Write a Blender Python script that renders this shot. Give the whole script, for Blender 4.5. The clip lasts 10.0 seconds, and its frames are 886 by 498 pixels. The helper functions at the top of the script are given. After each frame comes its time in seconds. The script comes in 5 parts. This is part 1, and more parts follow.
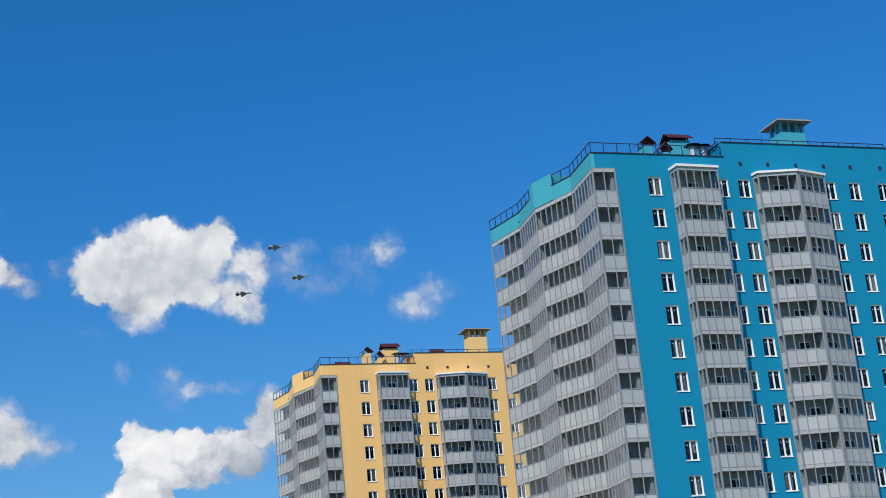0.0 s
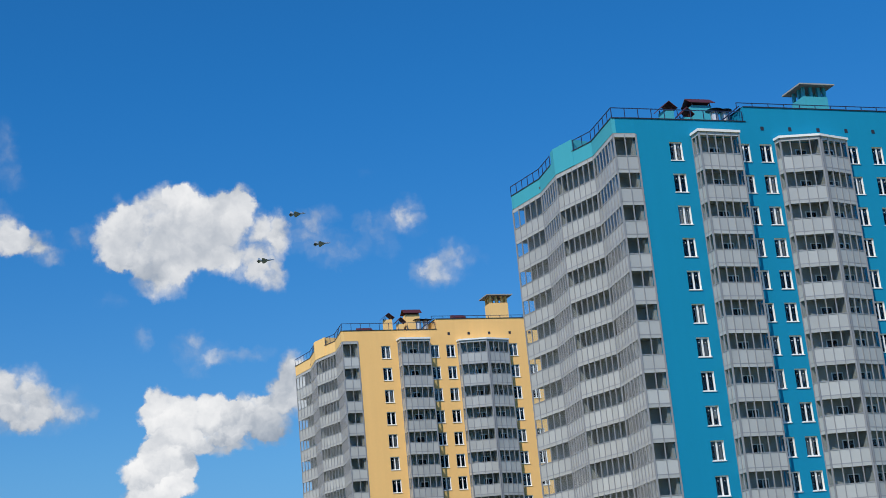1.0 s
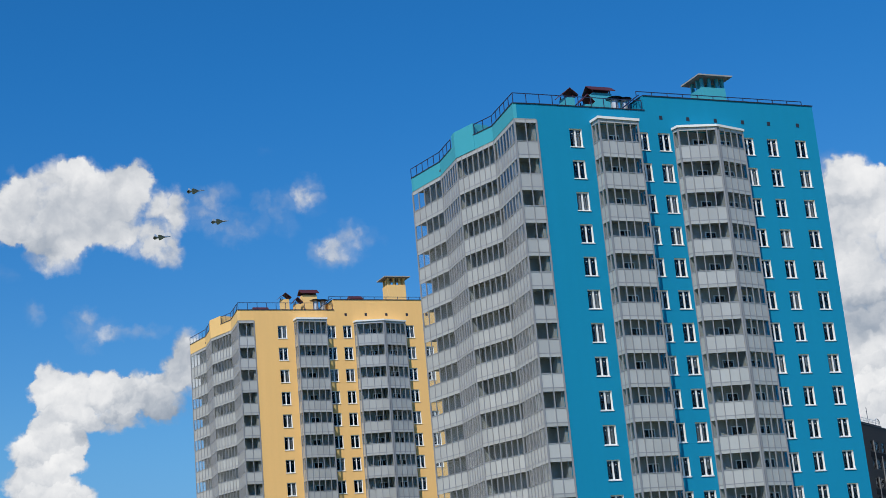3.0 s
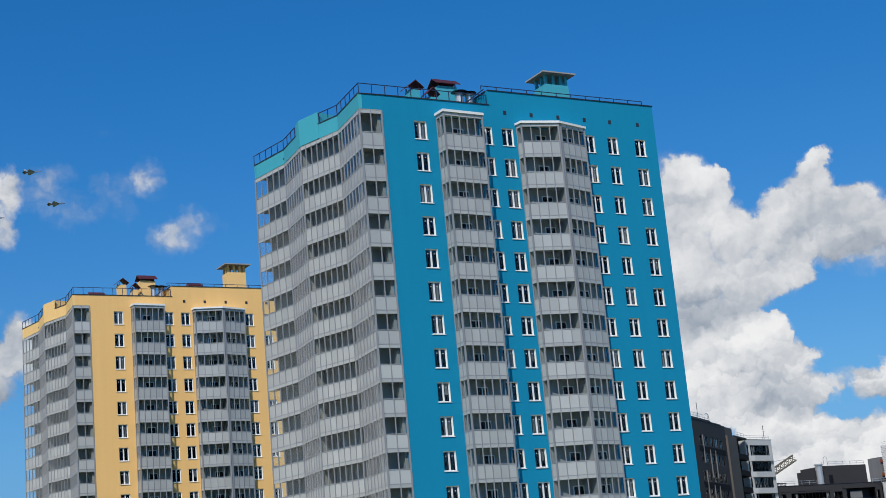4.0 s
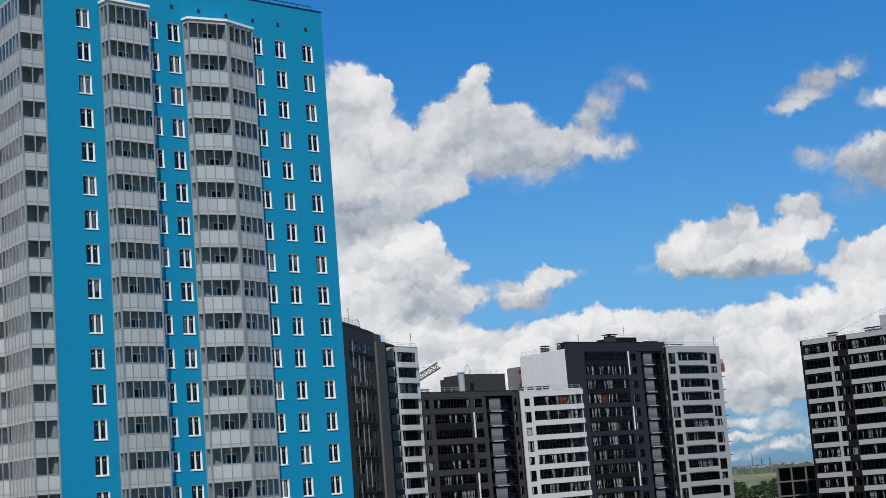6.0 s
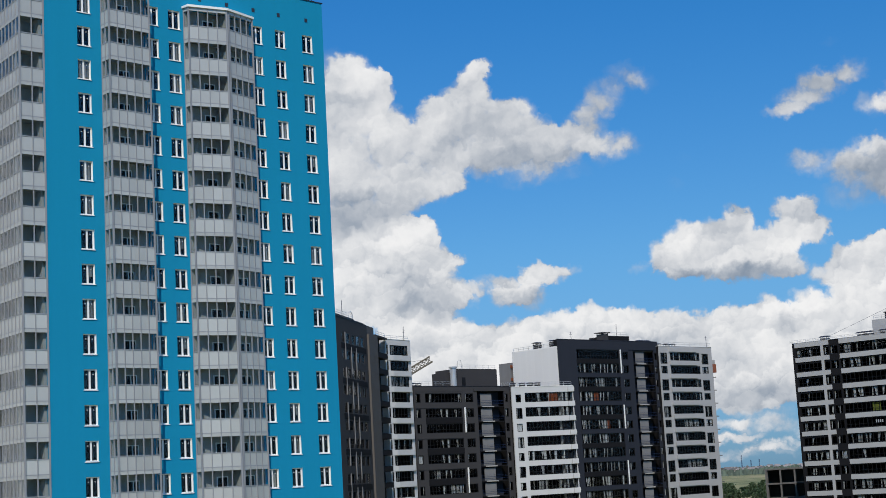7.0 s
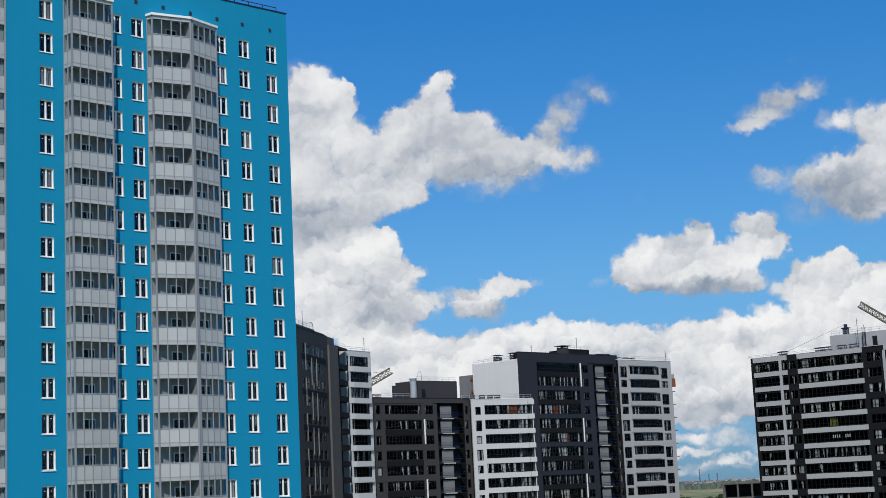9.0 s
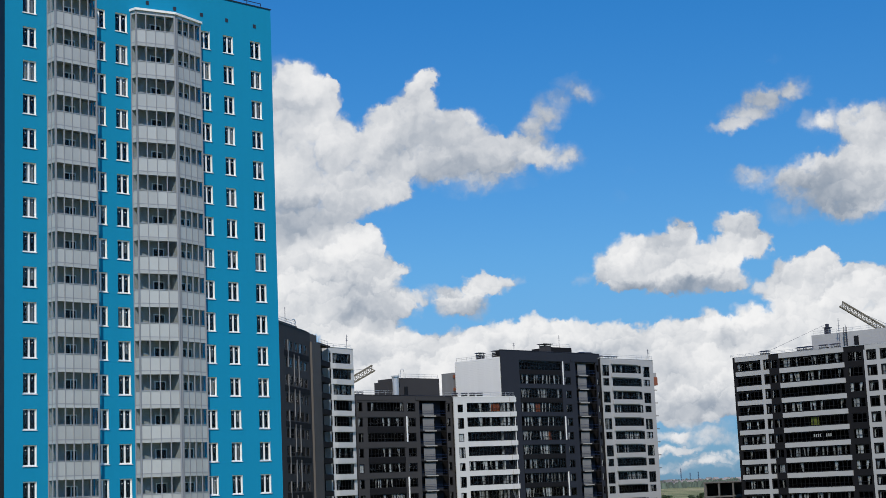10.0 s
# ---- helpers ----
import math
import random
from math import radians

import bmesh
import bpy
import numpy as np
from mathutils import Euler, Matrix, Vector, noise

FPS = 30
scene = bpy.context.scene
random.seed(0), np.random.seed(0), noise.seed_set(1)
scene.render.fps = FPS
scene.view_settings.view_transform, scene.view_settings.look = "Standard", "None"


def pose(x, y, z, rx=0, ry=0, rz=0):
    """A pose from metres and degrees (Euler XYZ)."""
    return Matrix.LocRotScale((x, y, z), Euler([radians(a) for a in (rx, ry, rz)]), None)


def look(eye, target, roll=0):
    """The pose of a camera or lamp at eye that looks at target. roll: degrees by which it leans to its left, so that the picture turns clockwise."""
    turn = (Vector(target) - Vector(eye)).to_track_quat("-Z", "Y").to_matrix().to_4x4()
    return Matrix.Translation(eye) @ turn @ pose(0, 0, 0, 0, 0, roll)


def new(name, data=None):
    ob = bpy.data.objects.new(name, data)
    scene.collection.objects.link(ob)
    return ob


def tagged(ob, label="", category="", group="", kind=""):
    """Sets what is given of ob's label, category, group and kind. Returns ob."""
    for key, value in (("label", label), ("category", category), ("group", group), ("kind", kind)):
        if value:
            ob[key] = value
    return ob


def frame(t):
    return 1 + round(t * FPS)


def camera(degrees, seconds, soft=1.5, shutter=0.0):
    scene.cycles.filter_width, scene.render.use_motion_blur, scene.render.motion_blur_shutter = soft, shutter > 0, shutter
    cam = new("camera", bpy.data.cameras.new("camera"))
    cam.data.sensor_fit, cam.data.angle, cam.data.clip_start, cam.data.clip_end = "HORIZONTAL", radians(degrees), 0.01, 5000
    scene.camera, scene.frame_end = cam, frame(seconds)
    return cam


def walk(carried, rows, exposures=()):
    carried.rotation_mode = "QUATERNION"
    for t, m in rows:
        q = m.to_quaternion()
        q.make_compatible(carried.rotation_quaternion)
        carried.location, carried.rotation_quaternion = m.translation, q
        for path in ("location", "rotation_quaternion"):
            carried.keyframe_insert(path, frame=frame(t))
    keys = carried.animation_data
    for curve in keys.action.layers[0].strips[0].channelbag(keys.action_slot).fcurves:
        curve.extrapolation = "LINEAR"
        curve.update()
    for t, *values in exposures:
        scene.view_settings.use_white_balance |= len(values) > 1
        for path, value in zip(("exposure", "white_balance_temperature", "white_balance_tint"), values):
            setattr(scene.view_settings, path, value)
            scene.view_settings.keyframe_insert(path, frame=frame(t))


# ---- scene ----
cam = camera(32.46, 10.0, soft=0.6)
walk(cam, [
    (0, look((0.000, 0.360, 10.0), (-58.245, 131.349, 53.070), -5.454)),
    (0.2, look((0.000, 0.360, 10.0), (-58.562, 131.698, 51.546), -5.417)),
    (0.5, look((0.000, 0.360, 10.0), (-59.876, 131.360, 50.736), -5.330)),
    (1, look((0.000, 0.360, 10.0), (-60.751, 131.162, 50.071), -5.364)),
    (1.5, look((0.000, 0.360, 10.0), (-60.788, 131.114, 50.175), -5.056)),
    (2, look((0.000, 0.360, 10.0), (-60.584, 131.292, 49.899), -4.828)),
    (2.2, look((0.000, 0.360, 10.0), (-60.436, 131.410, 49.736), -4.743)),
    (3.3, look((0.000, 0.343, 10.0), (-47.644, 137.494, 46.406), -5.130)),
    (3.5, look((0.000, 0.340, 10.0), (-44.903, 138.568, 45.812), -5.038)),
    (3.7, look((0.000, 0.328, 10.0), (-41.723, 139.653, 45.443), -5.114)),
    (4, look((0.000, 0.310, 10.0), (-37.599, 140.878, 45.211), -5.198)),
    (4.2, look((0.000, 0.298, 10.0), (-33.421, 142.050, 44.710), -5.368)),
    (4.5, look((0.000, 0.280, 10.0), (-26.409, 144.150, 41.989), -5.696)),
    (4.8, look((0.000, 0.256, 10.0), (-17.572, 146.360, 37.746), -5.837)),
    (5, look((0.000, 0.240, 10.0), (-15.529, 146.693, 37.201), -5.743)),
    (5.2, look((0.000, 0.224, 10.0), (-14.412, 146.861, 36.912), -5.630)),
    (5.5, look((0.000, 0.200, 10.0), (-10.320, 147.461, 35.472), -5.407)),
    (5.7, look((0.003, 0.184, 10.0), (-7.349, 147.852, 34.201), -5.223)),
    (6.8, look((0.017, 0.096, 10.0), (-5.829, 148.186, 32.514), -3.558)),
    (7, look((0.020, 0.080, 10.0), (-5.468, 148.192, 32.569), -3.191)),
    (7.5, look((0.020, 0.060, 10.0), (-4.235, 148.190, 32.842), -2.918)),
    (8, look((0.020, 0.040, 10.0), (-2.657, 148.156, 33.296), -2.923)),
    (8.5, look((0.020, 0.020, 10.0), (-2.028, 148.107, 33.671), -2.726)),
    (9, look((0.020, 0.000, 10.0), (-1.627, 148.135, 33.526), -2.754)),
    (9.5, look((0.020, 0.000, 10.0), (-1.216, 148.203, 33.116), -2.643)),
    (9.62, look((0.007, 0.000, 10.0), (-0.924, 148.202, 33.139), -2.609)),
    (9.8, look((-0.012, 0.000, 10.0), (-0.487, 148.199, 33.173), -2.556)),
    (10, look((0.000, 0.000, 10.0), (0.000, 148.193, 33.210), -2.498)),
], exposures=[(0.0, 0.16), (1.0, 0.1), (2.2, 0.08), (3.5, 0.04), (4.5, -0.02), (7.0, 0.0), (10.0, 0.03)])

# ---- light ----
SUN_AZ = math.atan2(0.010, -1.0)      # measured from +Y towards +X
SUN_EL = radians(46)
sun_dir = Vector((math.sin(SUN_AZ) * math.cos(SUN_EL), math.cos(SUN_AZ) * math.cos(SUN_EL), math.sin(SUN_EL)))
sun = new("sun", bpy.data.lights.new("sun", "SUN"))
sun.data.energy, sun.data.angle, sun.data.color = 3.8, radians(0.53), (1.0, 0.93, 0.83)
sun.matrix_world = look((0, 0, 200), Vector((0, 0, 200)) - sun_dir)

# clouds, each a heap of (azimuth, elevation, half width, half height, density), in degrees;
# then where they are in full sun or in their own shade
CLOUD_WEST = [
    (-37.28, 16.73, 1.22, 1.30, 1.7), (-36.73, 17.13, 1.29, 1.08, 1.7), (-35.42, 17.61, 1.53, 1.12, 1.7), (-34.75, 18.00, 0.94, 0.81, 1.7), (-33.69, 17.32, 1.41, 1.03, 1.7), (-32.56, 18.01, 0.52, 0.58, 1.02),
    (-32.80, 17.70, 0.82, 0.63, 1.19), (-35.48, 16.25, 2.10, 1.34, 1.7), (-37.20, 16.00, 1.17, 0.67, 1.1), (-35.85, 15.11, 1.21, 0.81, 1.1), (-33.97, 16.18, 1.40, 1.12, 1.7), (-32.40, 17.05, 0.94, 0.85, 0.77),
    (-31.53, 16.89, 0.82, 0.78, 0.68), (-31.80, 16.06, 1.05, 0.90, 0.94), (-31.76, 15.00, 0.93, 0.76, 1.02), (-32.71, 15.48, 0.93, 0.72, 0.85), (-31.12, 16.45, 0.47, 1.12, 0.68), (-37.44, 18.09, 0.24, 0.45, 0.34),
]
CLOUD_WEST_TAIL = [
    (-30.43, 16.83, 0.95, 0.71, 0.43), (-29.53, 17.09, 0.88, 0.57, 0.39), (-29.82, 16.15, 1.41, 0.63, 0.43), (-29.20, 15.58, 1.10, 0.51, 0.39), (-27.99, 16.87, 0.47, 0.57, 0.3), (-28.06, 16.02, 1.10, 0.71, 0.3),
    (-26.98, 15.73, 0.69, 0.57, 0.3), (-26.88, 16.79, 1.10, 0.80, 0.43), (-26.07, 17.15, 0.76, 0.74, 0.52), (-25.91, 16.49, 0.69, 0.57, 0.34), (-25.07, 14.82, 1.40, 0.80, 0.47), (-25.53, 14.64, 0.93, 0.80, 0.43),
    (-23.93, 15.14, 1.09, 0.51, 0.34), (-24.56, 15.52, 0.78, 0.51, 0.34), (-27.51, 18.54, 0.45, 0.28, 0.13),
]
CLOUD_WISPS = [
    (-40.95, 16.61, 1.35, 0.65, 1.1), (-41.46, 16.82, 0.90, 0.86, 1), (-40.03, 16.18, 0.78, 0.47, 0.7), (-39.08, 16.67, 0.57, 0.40, 0.32), (-38.54, 16.87, 0.79, 0.40, 0.42), (-41.76, 17.64, 0.79, 0.63, 0.42),
    (-41.33, 18.86, 0.80, 0.57, 0.26), (-41.62, 20.08, 0.77, 1.28, 0.37), (-36.68, 12.95, 0.46, 0.63, 0.37), (-37.57, 14.35, 0.62, 0.51, 0.21), (-38.20, 14.27, 0.47, 0.23, 0.16), (-34.60, 12.32, 1.39, 0.63, 0.4),
    (-34.78, 12.86, 0.56, 0.34, 0.32), (-33.12, 12.13, 1.85, 0.34, 0.4), (-34.73, 11.70, 0.77, 0.40, 0.26),
]
CLOUD_WEST_SIDE = [
    (-41.24, 11.30, 1.37, 1.08, 0.98), (-40.75, 10.67, 1.25, 0.90, 0.9), (-40.05, 10.33, 1.91, 0.89, 0.63), (-41.45, 10.29, 1.37, 0.90, 0.75), (-39.04, 10.28, 0.80, 0.44, 0.2), (-39.22, 11.21, 0.96, 0.44, 0.12),
    (-42.24, 11.13, 1.14, 1.12, 1.12), (-33.49, 7.15, 0.63, 0.30, 0.16), (-41.88, 7.70, 0.63, 0.59, 0.16),
]
CLOUD_WEST_LOW = [
    (-36.04, 10.59, 0.66, 0.65, 2), (-36.27, 10.03, 0.70, 0.69, 2), (-35.33, 10.07, 0.83, 0.82, 2), (-34.18, 10.10, 0.88, 0.78, 2), (-35.16, 9.34, 1.20, 0.86, 2), (-35.88, 9.38, 0.83, 0.73, 2),
    (-36.33, 8.59, 0.65, 0.65, 2), (-36.97, 8.01, 0.91, 0.69, 2), (-36.05, 7.75, 1.09, 1.08, 2), (-35.42, 8.11, 0.65, 0.75, 2), (-35.14, 7.38, 0.48, 0.39, 1), (-33.47, 9.64, 0.98, 0.86, 2),
    (-32.81, 10.12, 0.92, 0.65, 1.6), (-33.71, 8.93, 1.09, 0.56, 1.2), (-32.19, 9.76, 1.09, 0.86, 1.6), (-31.49, 10.76, 0.77, 0.86, 1.5), (-31.01, 11.57, 0.66, 0.82, 1.4), (-30.64, 10.70, 1.10, 1.29, 1.5),
    (-32.02, 9.12, 0.87, 0.47, 0.7),
]
CLOUD_WEST_FOOT = [
    (-36.70, 6.97, 1.30, 0.86, 2), (-35.70, 6.29, 1.30, 0.86, 2), (-36.55, 5.54, 1.73, 1.08, 2),
]
TONE_WEST = [
    (-35.74, 10.20, 1.53, 1.08, 0.2), (-34.27, 10.32, 0.88, 0.65, 0.15), (-36.45, 8.18, 1.31, 1.08, 0.15), (-32.22, 9.34, 1.75, 0.86, -0.3), (-31.48, 10.97, 1.10, 1.29, -0.2), (-33.93, 8.84, 1.09, 0.47, -0.25),
    (-35.18, 8.72, 0.44, 0.54, -0.2), (-35.47, 16.46, 2.47, 1.29, -0.12), (-34.95, 18.32, 1.13, 0.65, 0.2), (-36.59, 15.25, 1.34, 0.65, -0.15), (-41.06, 10.17, 1.97, 0.65, -0.2), (-40.54, 16.39, 2.02, 0.65, -0.1),
    (-31.85, 15.22, 1.12, 1.08, -0.05),
]
CLOUD_MID = [
    (-6.13, 14.54, 1.67, 1.94, 1.44), (-5.34, 15.26, 1.00, 1.03, 1.44), (-4.38, 14.71, 0.94, 0.90, 1.44), (-4.11, 15.02, 0.49, 0.52, 1.44), (-4.97, 13.46, 1.99, 1.51, 1.44), (-3.58, 12.99, 1.33, 1.12, 1.44),
    (-5.68, 11.79, 2.42, 2.15, 1.44), (-3.64, 11.51, 1.98, 1.51, 1.44), (-2.24, 11.35, 1.27, 0.97, 1.44), (-1.49, 11.11, 0.57, 0.43, 0.86), (-4.54, 10.48, 1.97, 0.82, 1.44), (-6.27, 10.22, 1.31, 0.97, 1.44),
    (-2.50, 12.74, 1.10, 0.97, 1.44), (0.91, 11.42, 1.74, 0.74, 0.52), (2.43, 11.33, 1.45, 0.57, 0.4),
]
CLOUD_MID_TOP = [
    (-2.23, 13.89, 0.71, 0.60, 1.44), (-1.47, 13.76, 1.11, 1.03, 1.44), (-0.54, 14.88, 0.67, 0.97, 1.44), (-0.30, 15.39, 0.45, 0.47, 1.44), (-0.80, 14.15, 1.00, 1.08, 1.44), (-0.31, 12.96, 1.77, 1.40, 1.44),
    (1.02, 13.43, 0.89, 0.82, 1.44), (0.48, 13.45, 1.00, 0.86, 1.44), (1.42, 12.66, 1.43, 0.97, 1.44), (2.70, 12.38, 1.32, 0.82, 1.44), (3.79, 12.42, 0.99, 0.69, 0.86), (-0.14, 12.00, 1.65, 0.82, 1.01),
    (2.02, 11.89, 1.54, 0.69, 0.79), (4.52, 12.05, 1.16, 0.80, 0.69), (5.06, 11.91, 0.81, 0.57, 0.52), (3.85, 13.36, 0.82, 0.85, 0.69), (4.32, 13.97, 0.82, 0.80, 0.63), (5.23, 14.54, 1.00, 0.74, 0.57),
    (5.87, 14.38, 0.88, 0.51, 0.4), (3.40, 13.08, 0.88, 0.57, 0.57),
]
CLOUD_MID_LOW = [
    (-5.48, 8.39, 1.74, 1.18, 2), (-4.60, 9.00, 0.98, 0.82, 2), (-3.41, 9.06, 1.09, 0.97, 2), (-2.76, 9.35, 0.61, 0.60, 2), (-2.69, 8.29, 0.98, 0.97, 2), (-1.95, 8.04, 0.76, 0.54, 1.2),
    (-1.41, 8.19, 0.44, 0.26, 0.8), (-4.24, 7.29, 2.39, 1.40, 2), (-2.11, 6.98, 1.08, 0.75, 1.5), (-5.95, 6.93, 1.30, 1.29, 2), (-3.64, 6.20, 1.73, 0.86, 2), (-1.26, 6.84, 0.86, 0.57, 0.69),
    (-0.38, 7.22, 0.91, 0.52, 0.8), (0.57, 6.96, 0.87, 0.65, 1), (1.35, 7.46, 0.87, 0.58, 1.6), (1.99, 7.38, 0.74, 0.43, 0.9), (2.64, 7.53, 0.63, 0.28, 0.57), (1.09, 6.62, 0.87, 0.60, 0.7),
    (0.23, 6.66, 0.87, 0.43, 0.7),
]
CLOUD_BANK = [
    (-2.18, 5.39, 1.51, 1.03, 2), (-0.70, 5.01, 1.30, 0.97, 2), (0.79, 4.94, 1.30, 1.18, 2), (2.08, 5.29, 1.19, 1.03, 2), (3.47, 5.32, 1.19, 1.12, 2), (4.84, 5.14, 1.19, 1.03, 2),
    (6.08, 4.86, 1.30, 1.16, 2), (7.43, 4.68, 1.30, 1.18, 2), (8.81, 5.01, 1.19, 1.12, 2), (9.85, 5.05, 1.08, 1.21, 2), (11.20, 5.17, 1.04, 1.21, 2), (12.09, 4.90, 0.97, 0.97, 2),
    (12.92, 5.05, 1.30, 1.29, 2), (14.12, 4.96, 1.51, 1.51, 2), (-3.69, 4.93, 1.51, 1.29, 2), (15.28, 4.67, 1.30, 1.51, 2),
]
CLOUD_BANK_BODY = [
    (7.87, 3.50, 2.37, 1.62, 2), (10.35, 3.56, 2.37, 1.83, 2), (5.37, 3.64, 2.59, 1.62, 2), (1.57, 3.63, 3.24, 1.72, 2), (-2.25, 3.81, 2.59, 1.51, 2), (12.96, 3.19, 3.02, 1.94, 2),
    (8.63, 2.52, 1.94, 0.75, 1.2), (7.19, 2.70, 1.51, 0.65, 1.2), (12.78, 7.03, 0.91, 0.90, 2), (13.69, 7.06, 1.04, 0.97, 2), (14.14, 7.54, 0.65, 0.65, 2), (13.22, 6.27, 1.52, 1.08, 2),
    (14.85, 6.55, 0.98, 0.97, 2), (15.47, 6.71, 0.98, 0.90, 2), (11.82, 6.58, 0.65, 0.43, 0.7), (16.91, 6.38, 1.30, 1.29, 2), (16.84, 4.56, 1.73, 1.94, 2),
]
CLOUD_STREAKS = [
    (7.69, 0.95, 1.94, 0.24, 0.9), (9.28, 1.51, 1.71, 0.68, 0.69), (9.51, 0.61, 1.51, 0.26, 0.7), (7.73, 1.53, 1.42, 0.28, 0.57), (8.47, 0.35, 3.13, 0.26, 0.57), (6.04, 1.10, 2.27, 0.40, 0.69),
    (11.78, 1.01, 2.15, 0.65, 0.7),
]
CLOUD_EAST = [
    (6.18, 7.92, 0.78, 0.69, 1.44), (6.96, 8.40, 0.87, 0.86, 1.44), (7.90, 8.23, 1.09, 0.90, 1.44), (8.90, 9.00, 0.61, 0.65, 1.44), (9.22, 9.08, 0.48, 0.52, 1.44), (9.05, 8.14, 1.20, 0.97, 1.44),
    (11.00, 9.15, 0.70, 0.75, 1.44), (11.41, 9.11, 0.61, 0.78, 1.44), (11.26, 8.50, 0.98, 0.82, 1.44), (12.09, 8.54, 0.48, 0.56, 1.44), (10.28, 7.95, 1.09, 0.97, 1.44), (7.73, 7.39, 1.85, 0.69, 1.44),
    (9.60, 7.16, 1.74, 0.65, 1.44), (10.65, 7.29, 0.87, 0.65, 0.86), (6.46, 7.37, 0.98, 0.47, 0.86), (11.95, 8.13, 0.61, 0.39, 0.72), (5.30, 7.49, 0.63, 0.34, 0.46), (11.44, 6.92, 1.15, 0.40, 0.4),
]
CLOUD_EAST_HIGH = [
    (13.69, 13.98, 0.82, 0.57, 0.67), (13.04, 13.74, 0.89, 0.60, 0.72), (12.29, 13.41, 0.89, 0.60, 0.72), (11.64, 13.16, 1.02, 0.63, 0.75), (11.09, 12.86, 0.87, 0.34, 0.57), (10.56, 12.78, 0.58, 0.26, 0.46),
    (12.33, 13.92, 0.73, 0.43, 0.69), (13.06, 15.08, 0.41, 0.23, 0.14), (14.29, 12.68, 0.70, 0.68, 0.75), (15.01, 12.71, 0.87, 0.80, 0.75), (15.81, 12.62, 0.77, 0.86, 1.08), (15.91, 11.59, 1.10, 1.29, 1.44),
    (14.66, 11.10, 1.10, 0.75, 1.15), (13.93, 10.97, 0.99, 0.75, 1.08), (15.19, 10.23, 1.64, 1.18, 1.44), (13.37, 10.40, 1.09, 0.69, 0.72), (12.37, 10.70, 1.30, 0.57, 0.69), (11.45, 10.89, 0.87, 0.51, 0.57),
]
CLOUD_EAST_FAR = [
    (-1.77, 12.07, 0.99, 0.86, 1.44), (-5.44, 9.45, 1.97, 0.75, 1.44), (-3.71, 9.71, 1.53, 0.39, 0.72), (11.37, 11.21, 0.52, 0.28, 0.46), (13.72, 9.64, 2.02, 0.80, 0.57), (15.31, 9.39, 1.31, 0.65, 0.86),
    (16.76, 12.11, 1.32, 1.29, 1.44), (16.81, 10.47, 1.53, 1.51, 1.44), (6.89, 10.51, 0.46, 0.40, 0.17), (7.17, 11.44, 0.58, 0.34, 0.11),
]
TONE_MID = [
    (-5.00, 15.57, 1.34, 1.08, 0.2), (-4.42, 13.66, 1.33, 1.08, 0.12), (-0.11, 12.64, 2.21, 1.51, -0.14), (-4.55, 10.17, 2.84, 1.08, -0.24), (-6.06, 10.00, 1.53, 1.08, -0.12), (1.58, 11.70, 2.86, 0.86, -0.22),
    (-5.48, 14.32, 1.11, 1.29, -0.1), (-3.72, 9.39, 1.96, 0.86, 0.25), (-3.82, 7.06, 0.98, 1.29, -0.22), (-2.55, 6.58, 1.52, 0.75, -0.4), (-5.49, 7.97, 1.09, 0.86, 0.12), (0.65, 6.43, 1.52, 0.60, -0.3),
    (4.76, 14.04, 2.00, 1.29, -0.2), (-0.42, 15.19, 0.89, 0.86, 0.1),
]
TONE_EAST = [
    (9.91, 5.78, 1.08, 0.65, 0.2), (11.36, 5.88, 0.87, 0.65, 0.25), (2.97, 5.88, 1.95, 0.65, 0.15), (10.57, 5.00, 0.82, 0.75, -0.22), (8.84, 2.51, 2.80, 0.86, -0.35), (7.50, 4.15, 1.30, 1.29, -0.1),
    (5.85, 4.45, 2.16, 0.86, -0.12), (6.76, 8.62, 0.87, 0.75, 0.2), (10.50, 8.04, 1.09, 0.65, 0.2), (8.46, 8.71, 0.87, 0.54, -0.12), (8.12, 6.95, 2.60, 0.54, -0.42), (9.99, 6.88, 1.52, 0.54, -0.25),
    (12.08, 8.43, 0.65, 0.65, -0.15), (14.56, 9.98, 2.62, 1.29, -0.32), (16.03, 12.80, 0.88, 0.86, 0.1), (12.61, 13.48, 1.55, 0.86, -0.25), (15.28, 9.08, 1.53, 0.54, -0.2), (13.73, 7.47, 1.30, 0.86, 0.12),
    (-1.74, 5.69, 1.30, 0.86, 0.1),
]
CLOUDS = CLOUD_WEST + CLOUD_WEST_TAIL + CLOUD_WISPS + CLOUD_WEST_SIDE + CLOUD_WEST_LOW + CLOUD_WEST_FOOT + CLOUD_MID + CLOUD_MID_TOP + CLOUD_MID_LOW + CLOUD_BANK + CLOUD_BANK_BODY + CLOUD_STREAKS + CLOUD_EAST + CLOUD_EAST_HIGH + CLOUD_EAST_FAR
TONES = TONE_WEST + TONE_MID + TONE_EAST


